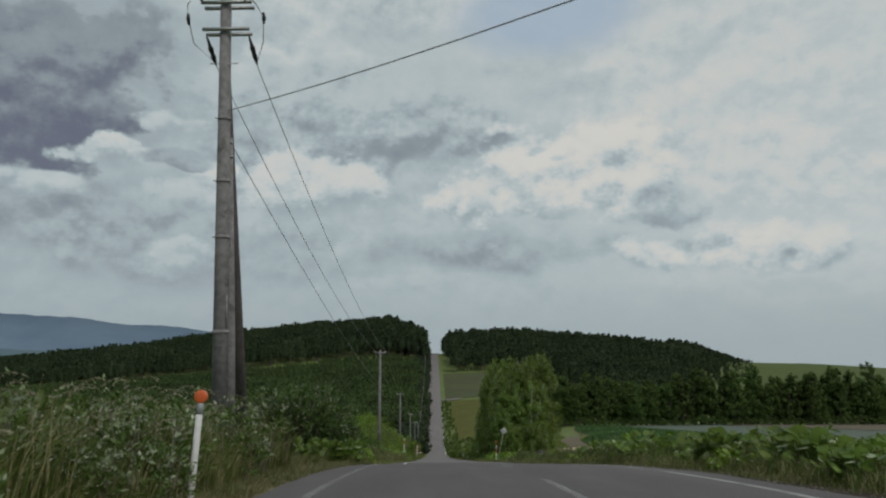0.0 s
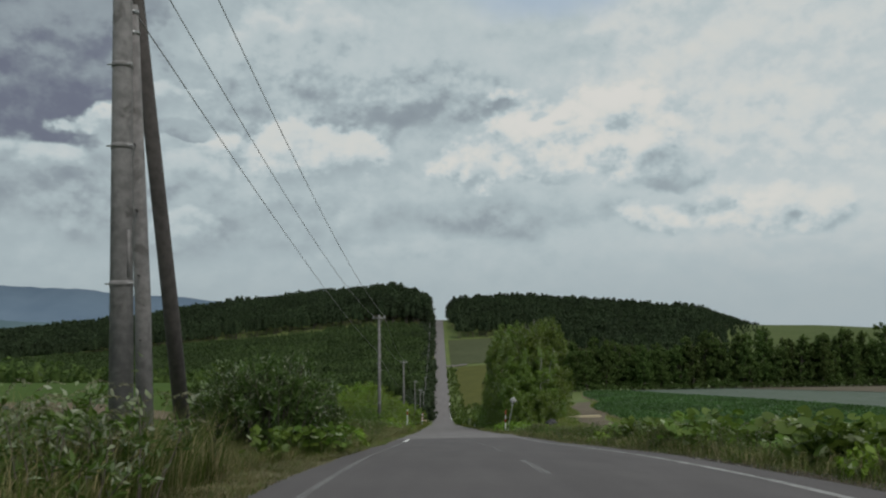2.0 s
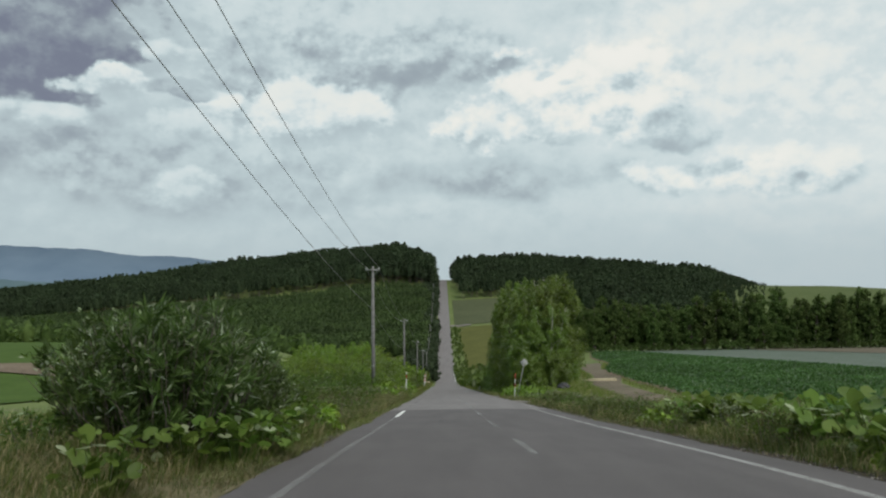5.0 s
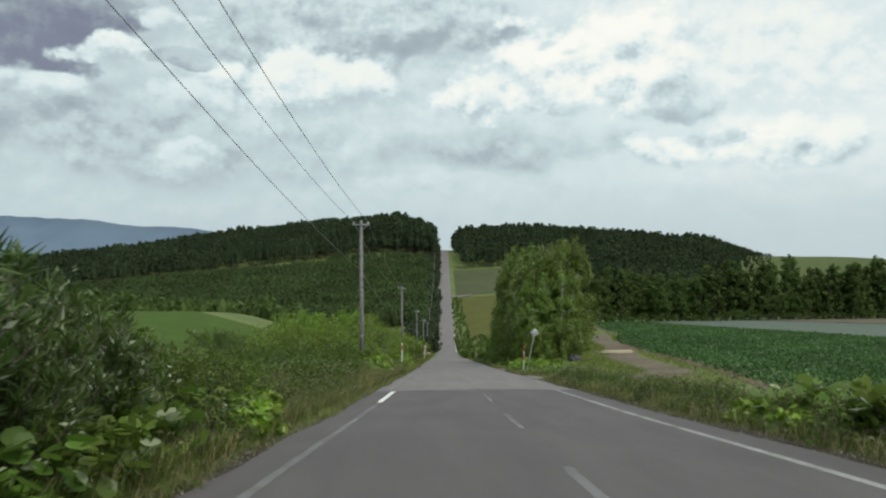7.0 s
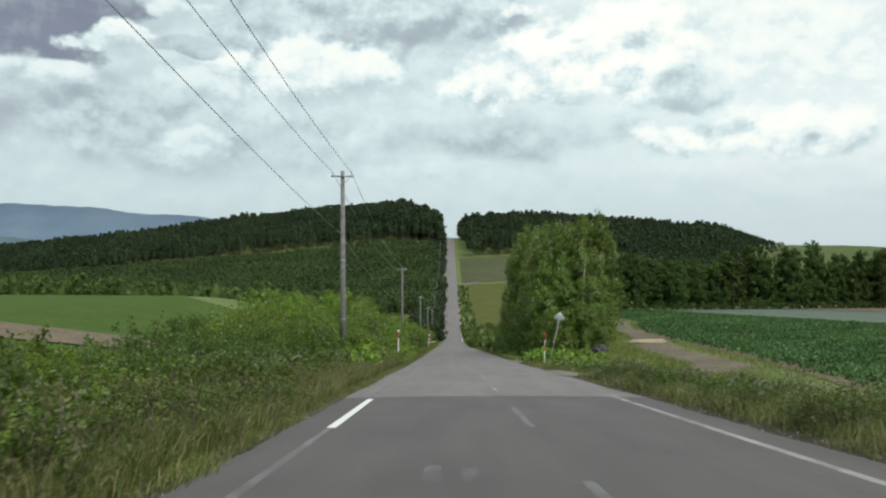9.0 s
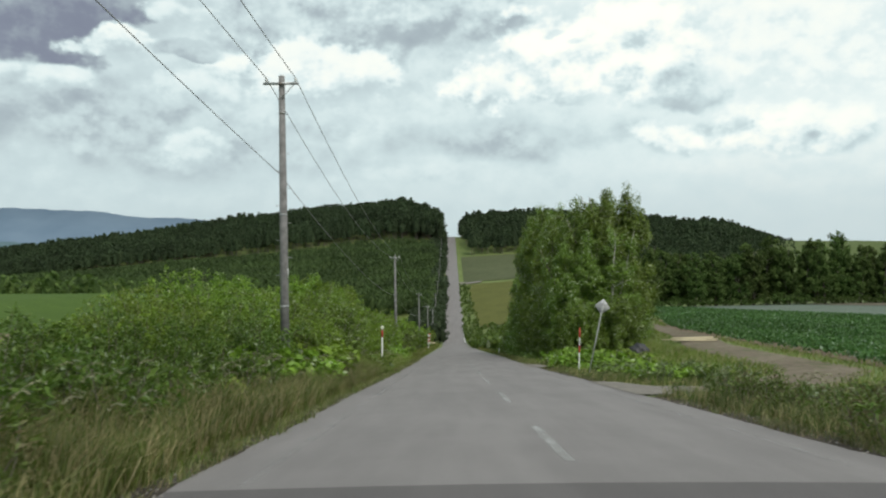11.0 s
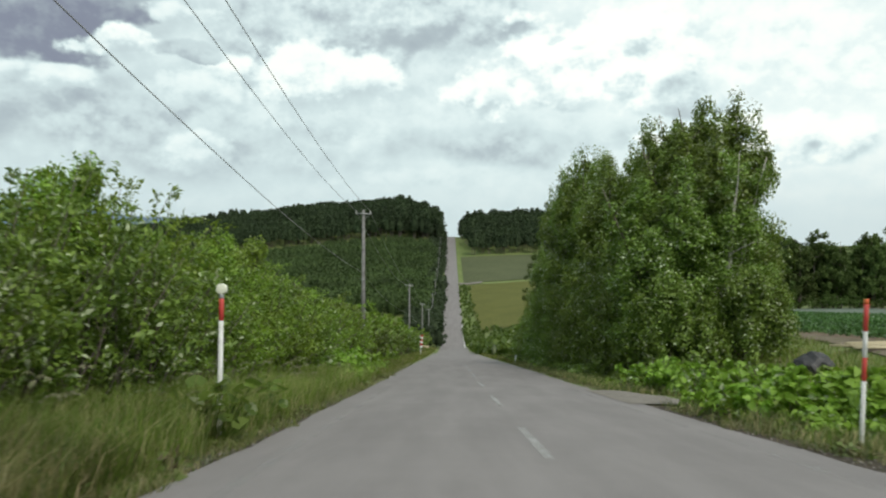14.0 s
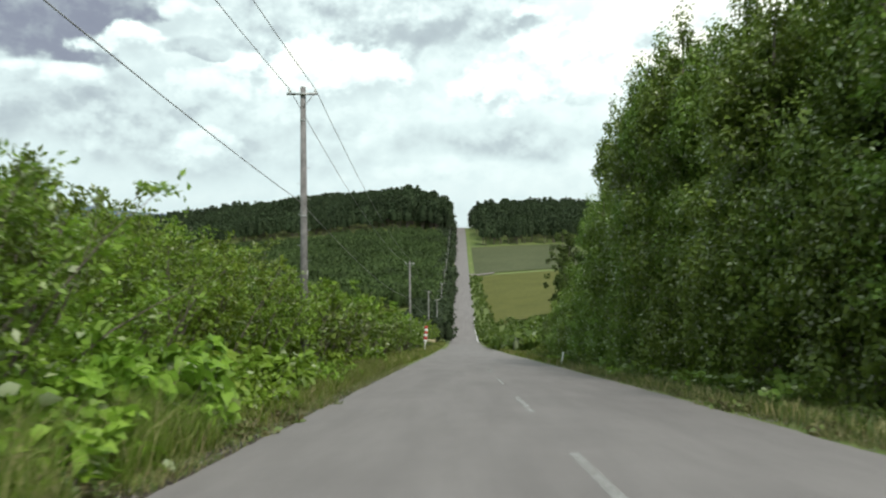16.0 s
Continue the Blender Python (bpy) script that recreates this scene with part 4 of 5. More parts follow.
def butterbur(name, label, seed, high, leaf, count, at, group=""):
    """A clump of big round dished leaves, each on its own stalk."""
    rng = np.random.default_rng(seed)
    root = thing(name, label, "plant", group, at=at)
    stalks, plates = [], []
    for k in range(count):
        u, d0 = rng.uniform(0, 2 * np.pi), rng.uniform(0.1, 1.0)
        top = np.array([math.cos(u) * d0 * 0.8, math.sin(u) * d0 * 0.8, high * rng.uniform(0.35, 1.0)])
        stalks.append(tube([top * [0.35, 0.35, 0] - [0, 0, 0.05], top * [0.7, 0.7, 0.6], top], [0.014, 0.011, 0.008], 5, False))
        r = leaf * rng.uniform(0.6, 1.15)
        tilt = Euler((rng.normal() * 0.5, rng.normal() * 0.5, rng.uniform(0, 6.3))).to_matrix()
        rim = []
        for s in range(11):
            a = 0.35 + s / 10 * (2 * math.pi - 0.7)
            rr = r * (1 + 0.07 * math.sin(5 * a) + rng.normal() * 0.03)
            rim.append(tuple(tilt @ Vector((math.cos(a) * rr, math.sin(a) * rr, 0.14 * r + rng.normal() * 0.03 * r)) + Vector(top)))
        plates.append((np.array([tuple(top)] + rim), [np.array([[0, j, j + 1] for j in range(1, 11)])]))
    tagged(child("stalk", mesh_from("stalk", *merged(stalks), M["leaf_weed"], True), root), kind="stuff")
    tagged(child("foliage", mesh_from("foliage", *merged(plates), M["leaf_butter"], True), root), kind="stuff")
    return root


def spot(x, y, turn=0.0, sink=0.0):
    return pose(x, y, float(ground_z(x, y)) - sink, 0, 0, turn)


def spread(first, places, rng, lo=0.8, hi=1.2):
    """Copies of one plant at places, turned and sized at random."""
    for x, y in places:
        s = rng.uniform(lo, hi)
        ob = copy_thing(first, spot(x, y, rng.uniform(0, 360)))
        ob.scale = (s, s, s * rng.uniform(0.9, 1.12))


# tall broadleaf clump beside the road
CLUMP = "tall tree clump by the road"
t_a = tree("tree", "tall green alder with dense dark leaves by the road", 1, 16.8, 3.7, 390, 84, 0.185, M["leaf_tree"], M["bark"], spot(10.4, 138.5, 20), 2, group=CLUMP)
t_b = tree("tree", "tall birch with pale stem and wind-blown leaves", 2, 17.2, 3.3, 390, 84, 0.175, M["leaf_tree"], M["bark_pale"], spot(13.5, 126.8, 80), 3, group=CLUMP)
t_c = tree("tree", "silver-leaved tree with pale leaf undersides showing", 3, 16.2, 3.0, 350, 84, 0.175, M["leaf_silver"], M["bark"], spot(9.5, 132.8, 10), 2, group=CLUMP)
t_d = tree("tree", "low bushy green tree with foliage to the ground", 4, 6.6, 2.8, 220, 84, 0.17, M["leaf_tree"], M["bark"], spot(8.4, 130, 50), 3, 0.03, group=CLUMP)
rng = np.random.default_rng(5)
for first, places in (
    (t_a, [(10.2, 126.5), (12.6, 158), (9.8, 161), (10.6, 171), (12.0, 131.5)]),
    (t_d, [(8.5, 123.0), (8.3, 137), (8.2, 143), (8.3, 149), (8.2, 155), (8.3, 163), (8.5, 171), (9.0, 179), (10.6, 187), (12.0, 197), (9.4, 118.2), (12.2, 117.8), (13.4, 121.5)]),
):
    spread(first, places, rng, 0.88, 1.0)
for x, y, wider, taller in ((11.2, 124.5, 1.1, 0.78), (9.2, 129.5, 1.05, 0.86), (12.8, 123.0, 1.05, 0.86), (9.6, 140.5, 1.05, 1.12), (9.7, 144.5, 1.0, 1.16), (12.4, 149, 1.1, 1.15), (9.6, 151, 1.05, 1.15), (14.4, 126.4, 1.0, 1.0)):
    ob = copy_thing(t_a, spot(x, y, 37 * x))
    ob.scale = (wider, wider, taller)
near_tree = copy_thing(t_a, spot(9.7, 120.6, 140))
near_tree.scale = (0.9, 0.9, 0.7)
for x, y, taller in ((11.9, 120.8, 0.74), (12.8, 137, 0.98), (12.4, 128.2, 0.9)):
    birch = copy_thing(t_b, spot(x, y, 53 * x))
    birch.scale = (0.94, 0.94, taller)
silver = copy_thing(t_c, spot(9.2, 147, 60))
silver.scale = (1.05, 1.05, 1.12)
tall = copy_thing(t_b, spot(15.3, 143, 30))
tall.scale = (1.1, 1.1, 1.1)

# belt of trees behind the fields
BELT = "belt of trees behind the fields"
b_a = tree("belt_tree", "leafy green tree in a belt behind the field", 21, 16.6, 3.9, 110, 44, 0.44, M["wood_near"], M["bark"], spot(34, 257), 2, 0.04, group=BELT, tall=0.8, taper=0.5)
b_b = tree("belt_tree", "leafy green tree in a belt behind the field", 22, 15.0, 4.1, 110, 44, 0.44, M["wood_near"], M["bark"], spot(41, 259), 2, 0.06, group=BELT, tall=0.8, taper=0.5)
places = [(x + rng.uniform(-1.2, 1.2), 258 + rng.uniform(-3, 4) + row * 6) for row in range(2) for x in np.arange(20 + 2 * row, 230, 3.5)]
spread(b_a, places[::2], rng, 0.85, 1.15)
spread(b_b, places[1::2], rng, 0.88, 1.22)
for ob in [o for o in scene.collection.all_objects if o.name.startswith("belt_tree")]:
    ob.scale.z *= 1.06 + 0.08 * min(1, max(0, (ob.location.x - 50) / 50))
b_c = shrub("belt_shrub", "low green shrub at the foot of the tree belt", 23, 4.2, 4.6, 20, 34, 0.50, 0.6, M["wood_near"], spot(30, 252.5), group="shrubs below the tree belt")
spread(b_c, [(x, 252.5 + rng.uniform(-0.6, 0.8)) for x in np.arange(24, 220, 4.6)], rng, 0.6, 1.0)

# shrubs along the left side
HEDGE = "roadside shrubs"
s_a = shrub("shrub", "tall green willow shrub blown by the wind", 31, 4.9, 3.2, 48, 300, 0.12, 0.42, M["leaf_shrub"], spot(-11.5, 96), group=HEDGE, spread=0.4)
s_b = shrub("shrub", "rounded leafy green shrub at the roadside", 32, 3.6, 3.4, 48, 280, 0.105, 0.58, M["leaf_shrub"], spot(-9.6, 83), group=HEDGE)
s_c = shrub("shrub", "dark green shrub with fine leaves", 33, 4.1, 3.0, 46, 280, 0.11, 0.52, M["leaf_tree"], spot(-12.5, 104), group=HEDGE)
s_d = shrub("shrub", "tall green willow shrub blown by the wind", 36, 4.9, 3.3, 26, 60, 0.27, 0.4, M["leaf_shrub"], spot(-11.5, 140), group=HEDGE, spread=0.4)
s_e = shrub("shrub", "rounded leafy green shrub at the roadside", 37, 3.9, 3.4, 26, 60, 0.25, 0.55, M["leaf_tree"], spot(-10, 142), group=HEDGE)
hedge = [[], [], []]
for k, y in enumerate(np.arange(76, 262, 1.75)):
    for x in (-9.3, -11.8, -14.6):
        x += rng.uniform(-0.9, 0.9)
        if y < 92 and x < -13:
            continue
        hedge[int(rng.integers(0, 3))].append((x, y + rng.uniform(-0.8, 0.8)))
for kind_of, places in zip((s_a, s_b, s_c), hedge):
    for x, y in places:
        first = kind_of
        if y > 136:
            first = s_d if first is s_a else s_e
        grown = 0.80 + 0.48 * min(1, max(0, (y - 76) / 20)) * (0.7 + 0.3 * min(1, max(0, (-x - 8.5) / 2.5)))
        grown *= 1 + 0.2 * noise.noise((0.11 * y, 0.25 * x, 5.0))
        spread(first, [(x, y)], rng, grown * 0.88, grown * 1.1)
l_a = tree("tree", "young leafy tree standing among roadside shrubs", 35, 6.6, 2.3, 140, 120, 0.125, M["leaf_shrub"], M["bark"], spot(-13.4, 131, 10), 2, 0.05, group="young trees among the shrubs")
for x, y in ((-10.3, 109.0), (-10.4, 115.2), (-9.7, 113.0)):
    spread(l_a, [(x, y)], rng, 1.03, 1.1)
spread(l_a, [(-9.8, 99.2), (-13.2, 105.6), (-13.8, 126.2), (-12.4, 93.0)], rng, 0.9, 1.02)
spread(l_a, [(-12.0, 138), (-12.8, 148), (-12.0, 158), (-12.6, 168), (-11.6, 178), (-12.4, 188), (-11.8, 199), (-12.2, 211), (-11.9, 224), (-12.4, 238), (-11.7, 251)], rng, 0.82, 1.12)
s_f = shrub("shrub", "mid-green bushy roadside shrub", 38, 3.4, 3.2, 46, 170, 0.13, 0.5, M["leaf_weed"], spot(-9.0, 41.2), group=HEDGE)
spread(s_f, [(-8.4, 43), (-9.4, 46.5), (-8.9, 51.5), (-10.4, 54), (-9.4, 58.5), (-10.8, 62)], rng, 0.5, 0.85)
spread(s_b, [(-10.6, 49), (-9.6, 56), (-11.4, 58.5)], rng, 0.5, 0.7)
spread(s_f, [(-6.9, 40.2), (-7.6, 41.8), (-6.6, 42.6), (-8.2, 43.6), (-7.0, 44.8), (-8.0, 46.4), (-7.2, 47.6), (-9.0, 48.4)], rng, 0.5, 0.68)
spread(s_f, [(-8.6, 66), (-10.5, 69), (-9.0, 73), (-11.8, 75), (-13.8, 72), (-28.4, 120), (-26.5, 121), (-7.9, 79.0)], rng, 0.62, 0.92)
r_a = shrub("reed_bush", "dark green bush with silvery wind-blown tips", 34, 3.4, 1.6, 80, 100, 0.27, 0.14, M["leaf_reed"], spot(-6.3, 35.9), group="bushes with silvery tips", droop=-0.4, spread=0.36, tip_mat=M["bloom"], tips_label="pale silvery plume tips")
spread(r_a, [(-7.4, 36.6), (-6.5, 37.6), (-7.5, 38.6), (-6.7, 39.4), (-8.4, 39.8)], rng, 0.82, 0.98)
spread(r_a, [(-5.7, 37.4), (-7.2, 41.2), (-8.2, 42.8), (-9.3, 46.2), (-6.0, 39.6)], rng, 0.5, 0.7)

# broad-leaved knotweed banks
KNOT = "banks of broad-leaved knotweed"
k_a = shrub("knotweed", "light green knotweed with broad heart-shaped leaves", 41, 1.9, 2.6, 46, 40, 0.21, 0.8, M["leaf_broad"], spot(-7.6, 84), "plant", KNOT, 0.35, 0.7)
k_b = shrub("knotweed", "low light green broad-leaved plants on the bank", 42, 1.2, 2.2, 40, 30, 0.19, 0.8, M["leaf_broad"], spot(-6.6, 79), "plant", KNOT, 0.3, 0.8)
spread(k_a, [(-7.4, 80.5), (-7.9, 87), (-7.4, 114), (-7.6, 116), (-7.0, 118.5), (-7.8, 121), (-7.1, 125), (-7.4, 129), (-7.9, 140), (-7.5, 150)], rng, 0.8, 1.1)
spread(k_b, [(-7.3, 81.6), (-7.0, 86), (-6.2, 113), (-6.4, 117), (-6.2, 122), (-6.5, 134), (6.6, 95.2), (7.3, 93.6), (6.2, 97.0), (7.4, 98.5), (6.3, 100.2), (5.6, 98.8), (8.2, 95.8), (6.9, 90.8), (8.6, 92.2), (7.6, 88.4)], rng, 0.7, 1.0)
spread(k_a, [(-8.3, 85.6), (-8.1, 87.6), (-8.5, 89.4), (-8.4, 81.2), (-8.2, 83.4)], rng, 1.2, 1.45)
spread(k_a, [(-7.2, 117.0), (-7.6, 119.6), (-7.4, 77.4), (-6.8, 79.0), (-7.2, 80.8), (-7.6, 82.4), (-7.9, 85.4), (-7.0, 84.2), (-7.2, 86.8), (-7.5, 88.6)], rng, 0.95, 1.2)
spread(k_b, [(-5.9, 116.6), (-5.9, 119.5), (-6.1, 125), (-6.0, 129.5), (-6.2, 121.6)], rng, 0.55, 0.85)
spread(k_a, [(6.8, 100.6), (7.6, 102.0), (6.4, 102.3), (8.6, 100.0), (7.4, 112.6), (6.3, 99.0), (7.2, 97.8)], rng, 0.9, 1.12)

# weeds with flowering heads, near the start and along both verges
WEED = "tall verge weeds"
w_a = shrub("weed", "tall green roadside weed with pale flower heads", 51, 1.35, 1.0, 16, 44, 0.11, 0.28, M["leaf_verge"], spot(-6.4, 15.0), "weed", WEED, 0.1, 0.35, M["bloom"], "pale whitish flower heads")
w_b = shrub("seeding_weed", "brownish green roadside weed gone to seed", 52, 1.0, 0.9, 16, 26, 0.10, 0.25, M["leaf_weed"], spot(-6.0, 48), "weed", "seeding verge weeds", 0.1, 0.4, M["seed"], "brown seed heads")
w_c = shrub("leafy_weed", "tall bright green leafy roadside weed", 53, 1.5, 1.1, 16, 44, 0.15, 0.34, M["leaf_weed"], spot(-7.4, 66.0), "weed", "leafy verge weeds", 0.1, 0.35)
spread(w_a, [(rng.uniform(-9.6, -5.6), rng.uniform(12.5, 24)) for _ in range(44)], rng, 0.9, 1.4)
spread(w_a, [(rng.uniform(-6.3, -5.1), rng.uniform(13.5, 17.6)) for _ in range(9)], rng, 0.75, 1.0)
spread(w_c, [(rng.uniform(-10, -6.4), rng.uniform(38, 70)) for _ in range(44)], rng, 0.7, 1.1)
spread(w_b, [(rng.uniform(-8.5, -5.2), rng.uniform(38, 62)) for _ in range(110)], rng, 0.85, 1.35)
spread(w_c, [(rng.uniform(-10.5, -6.2), rng.uniform(58, 76)) for _ in range(70)], rng, 0.85, 1.3)
spread(k_b, [(rng.uniform(-10.5, -6.6), rng.uniform(44, 80)) for _ in range(26)], rng, 0.6, 1.0)
spread(w_b, [(rng.uniform(4.9, 8.0), rng.uniform(34, 75)) for _ in range(90)], rng, 0.85, 1.3)
spread(w_a, [(rng.uniform(5.4, 9.5), rng.uniform(22, 75)) for _ in range(44)], rng, 0.7, 1.0)
BUTTER = "round-leaved butterbur clumps"
u_a = butterbur("butterbur", "clump of big round pale green butterbur leaves", 61, 1.0, 0.17, 40, spot(7.0, 30), BUTTER)
spread(u_a, [(rng.uniform(5.3, 8.8), rng.uniform(15, 48)) for _ in range(110)], rng, 0.7, 1.1)
spread(u_a, [(rng.uniform(4.9, 5.5), rng.uniform(17, 46)) for _ in range(22)], rng, 0.4, 0.65)
spread(k_b, [(rng.uniform(5.4, 9.4), rng.uniform(18, 50)) for _ in range(60)], rng, 0.7, 0.95)
spread(u_a, [(-4.95, 37.1), (-5.3, 38.4), (-5.7, 36.5)], rng, 0.55, 0.8)
spread(k_a, [(-8.4, 45.0), (-9.6, 52), (-8.8, 58), (-9.4, 64.5)], rng, 0.6, 0.85)
spread(w_b, [(rng.uniform(4.7, 6.4), rng.uniform(14, 76)) for _ in range(60)], rng, 0.6, 1.0)
spread(w_c, [(rng.uniform(5.0, 8.6), rng.uniform(20, 76)) for _ in range(70)], rng, 0.45, 0.8)
spread(u_a, [(-5.0, 35.0), (-5.2, 35.9), (-5.0, 36.4), (-5.5, 38.6), (-5.3, 40.4), (-5.6, 31.5), (-5.4, 37.2), (-5.9, 39.5), (-5.6, 41.4), (-6.2, 43.6), (-5.1, 94.2), (-5.3, 97.8), (-5.5, 34.2)], rng, 0.55, 0.9)


spread(w_c, [(rng.uniform(5.0, 7.6), rng.uniform(111, 175)) for _ in range(46)], rng, 0.4, 0.75)
spread(k_b, [(rng.uniform(5.6, 7.8), rng.uniform(112, 160)) for _ in range(22)], rng, 0.45, 0.8)
spread(u_a, [(rng.uniform(4.9, 7.2), rng.uniform(111, 160)) for _ in range(22)], rng, 0.4, 0.75)
spread(w_a, [(rng.uniform(6.0, 10.5), rng.uniform(84.8, 93)) for _ in range(22)], rng, 0.6, 0.9)
spread(u_a, [(rng.uniform(5.4, 9.8), rng.uniform(85, 93)) for _ in range(14)], rng, 0.45, 0.7)


spread(w_c, [(rng.uniform(-8.2, -5.7), rng.uniform(39, 50)) for _ in range(46)], rng, 0.75, 1.1)
spread(w_c, [(rng.uniform(-6.2, -5.3), rng.uniform(38, 46)) for _ in range(14)], rng, 0.45, 0.65)
spread(k_b, [(rng.uniform(-7.4, -5.9), rng.uniform(39, 49)) for _ in range(12)], rng, 0.7, 1.0)
spread(u_a, [(rng.uniform(-5.9, -5.1), rng.uniform(38, 46)) for _ in range(8)], rng, 0.5, 0.8)


d_a = shrub("wilted_plant", "brown wilted plant lying at the asphalt edge", 71, 0.45, 0.7, 14, 16, 0.16, 0.6, M["seed"], spot(-4.75, 117.4), "plant", "wilted plants on the edge", 0.4, 1.2)
spread(d_a, [(-4.7, 119.2), (-4.8, 112.0), (4.35, 121.5), (4.4, 117.4), (4.5, 125.6), (-4.7, 98.6), (-4.8, 91.0), (4.5, 93.2), (4.45, 98.4)], rng, 0.6, 1.1)
spread(d_a, [(-4.72 - 0.25 * rng.uniform(), y + rng.uniform(-0.8, 0.8)) for y in np.arange(82, 126, 1.9)], rng, 0.35, 0.8)
spread(d_a, [(4.42 + 0.2 * rng.uniform(), y + rng.uniform(-0.8, 0.8)) for y in np.arange(86, 126, 3.1) if not 102 < y < 111.5], rng, 0.35, 0.7)


# ---- grass and crops ----
def grass_patch(name, label, rng, x0, x1, y0, y1, count, high, width, lean, mat, shape=None):
    x = rng.uniform(x0, x1, count)
    y = rng.uniform(y0, y1, count)
    keep = np.ones(count, bool) if shape is None else shape(x, y)
    clump = np.array([noise.noise((a * 0.8, b * 0.8, 3.1)) for a, b in zip(x, y)])
    keep &= clump > rng.uniform(-0.9, 0.15, count)
    if x1 - x0 > 8:
        keep &= rng.uniform(0, 1, count) < np.minimum(x - x0, x1 - x) / (0.3 * (x1 - x0))
    x, y, clump = x[keep], y[keep], clump[keep]
    at = np.stack([x, y, ground_z(x, y) - 0.03], 1)
    h = high * rng.uniform(0.5, 1.15, len(x)) * (1 + 0.5 * clump)
    v, f = blades(rng, at, h, np.full(len(x), width), rng.uniform(0.1, lean, len(x)))
    return thing(name, label, "grass", kind="stuff", data=mesh_from(name, v, f, mat))


def clear(x, y):
    """Verge that is not apron or track."""
    return ~(((x > 3.4) & (x < 9.2) & (y > 76.2) & (y < 84.6)) | ((x > 3.4) & (x < 6.7) & (y > 102.8) & (y < 110.5)))


rng = np.random.default_rng(77)
grass_patch("verge_grass", "tall uncut green and straw grass on the verge", rng, -8.5, -4.7, 9, 80, 120000, 0.66, 0.012, 1.0, M["grass_dark"], lambda x, y: ((y > 35) & (y < 64)) | ((y < 36) & (x < -5.9) & ((y < 27) | (x < -8.2))) | ((y < 22) & (x < -5.1)))
grass_patch("verge_grass", "tall lush green grass on the verge", rng, -9.5, -4.75, 89, 116, 70000, 0.95, 0.013, 0.95, M["grass"], lambda x, y: (x < -5.3) | (np.sin(3 * y) > -0.2))
grass_patch("verge_grass", "tall dark green and straw grass on the verge", rng, -9.5, -4.75, 62, 91, 70000, 0.85, 0.013, 0.95, M["grass_dark"])
grass_patch("verge_grass", "short tufted grass at the foot of the props", rng, -8.4, -5.3, 26, 36, 12000, 0.42, 0.012, 1.0, M["grass_dark"])
grass_patch("verge_grass", "tall uncut green grass on the verge", rng, -8.5, -4.7, 114, 150, 26000, 0.5, 0.020, 0.7, M["grass"])
grass_patch("verge_grass", "wispy straw-tipped grass round the pole", rng, -9.5, -5.3, 10, 27, 26000, 1.15, 0.013, 0.6, M["grass_dark"])
grass_patch("verge_grass", "rough grass on the verge down the valley", rng, -10, -4.6, 150, 290, 30000, 0.55, 0.05, 0.7, M["grass"])
grass_patch("verge_grass", "tall uncut green and straw grass on the verge", rng, 4.35, 9.5, 9, 80, 110000, 0.52, 0.012, 1.1, M["grass_dark"], clear)
grass_patch("verge_grass", "tall uncut green grass on the verge", rng, 4.3, 9.5, 80, 150, 52000, 0.42, 0.020, 0.7, M["grass_dark"], clear)
grass_patch("verge_grass", "rough grass on the verge down the valley", rng, 4.2, 10, 150, 300, 30000, 0.5, 0.05, 0.7, M["grass"])
grass_patch("cut_grass", "dry straw-coloured cut grass on the shoulder", rng, -6.9, -4.35, 9, 37, 60000, 0.20, 0.012, 1.4, M["grass_dry"])
grass_patch("cut_grass", "dry straw-coloured grass along the road edge", rng, -5.3, -4.38, 36, 150, 42000, 0.20, 0.010, 1.5, M["grass_dry"])
grass_patch("cut_grass", "dry straw-coloured grass along the road edge", rng, 4.1, 5.2, 12, 150, 36000, 0.20, 0.010, 1.5, M["grass_dry"], clear)
spill = lambda x, y: np.array([noise.noise((0.45 * b, 2.0, 0.3)) + 0.5 * noise.noise((1.9 * b, 6.0, 0.3)) > 1.7 * (abs(a) - 4.62) * -1.0 + (0.0 if a < 0 else -0.6) for a, b in zip(x, y)])
grass_patch("edge_grass", "straw-coloured tufts spilling over the asphalt edge", rng, -5.1, -4.0, 34, 150, 42000, 0.24, 0.012, 1.6, M["grass_dry"], spill)
grass_patch("edge_grass", "green tufts spilling over the asphalt edge", rng, -5.2, -4.05, 34, 150, 26000, 0.30, 0.013, 1.3, M["grass"], spill)
grass_patch("edge_grass", "straw-coloured tufts spilling over the asphalt edge", rng, 3.7, 4.6, 20, 150, 30000, 0.22, 0.012, 1.6, M["grass_dry"], lambda x, y: spill(x, y) & clear(x, y))
grass_patch("bank_grass", "rough green grass on the bank above the field", rng, 9, 18, 10, 120, 60000, 0.5, 0.03, 0.7, M["grass"], lambda x, y: np.abs(x - (6.0 + 11.5 * np.clip((y - 79) / 14, 0, 1))) > 2.3)
grass_patch("bank_grass", "rough green grass between the track and the crop", rng, 10, 36, 84, 200, 90000, 0.4, 0.03, 0.8, M["grass"],
            lambda x, y: (np.abs(x - (6.0 + 11.5 * np.clip((y - 79) / 14, 0, 1) + 0.6 * np.sin(y / 9) + 0.165 * np.maximum(0, y - 112))) > 1.9) & (x < crop_edge(y) - 0.2) & (x > 10 + 0.08 * (y - 84)))
grass_patch("bank_grass", "rough green grass beyond the weeds", rng, -22, -8.5, 9, 110, 90000, 0.6, 0.035, 0.7, M["grass_dark"])

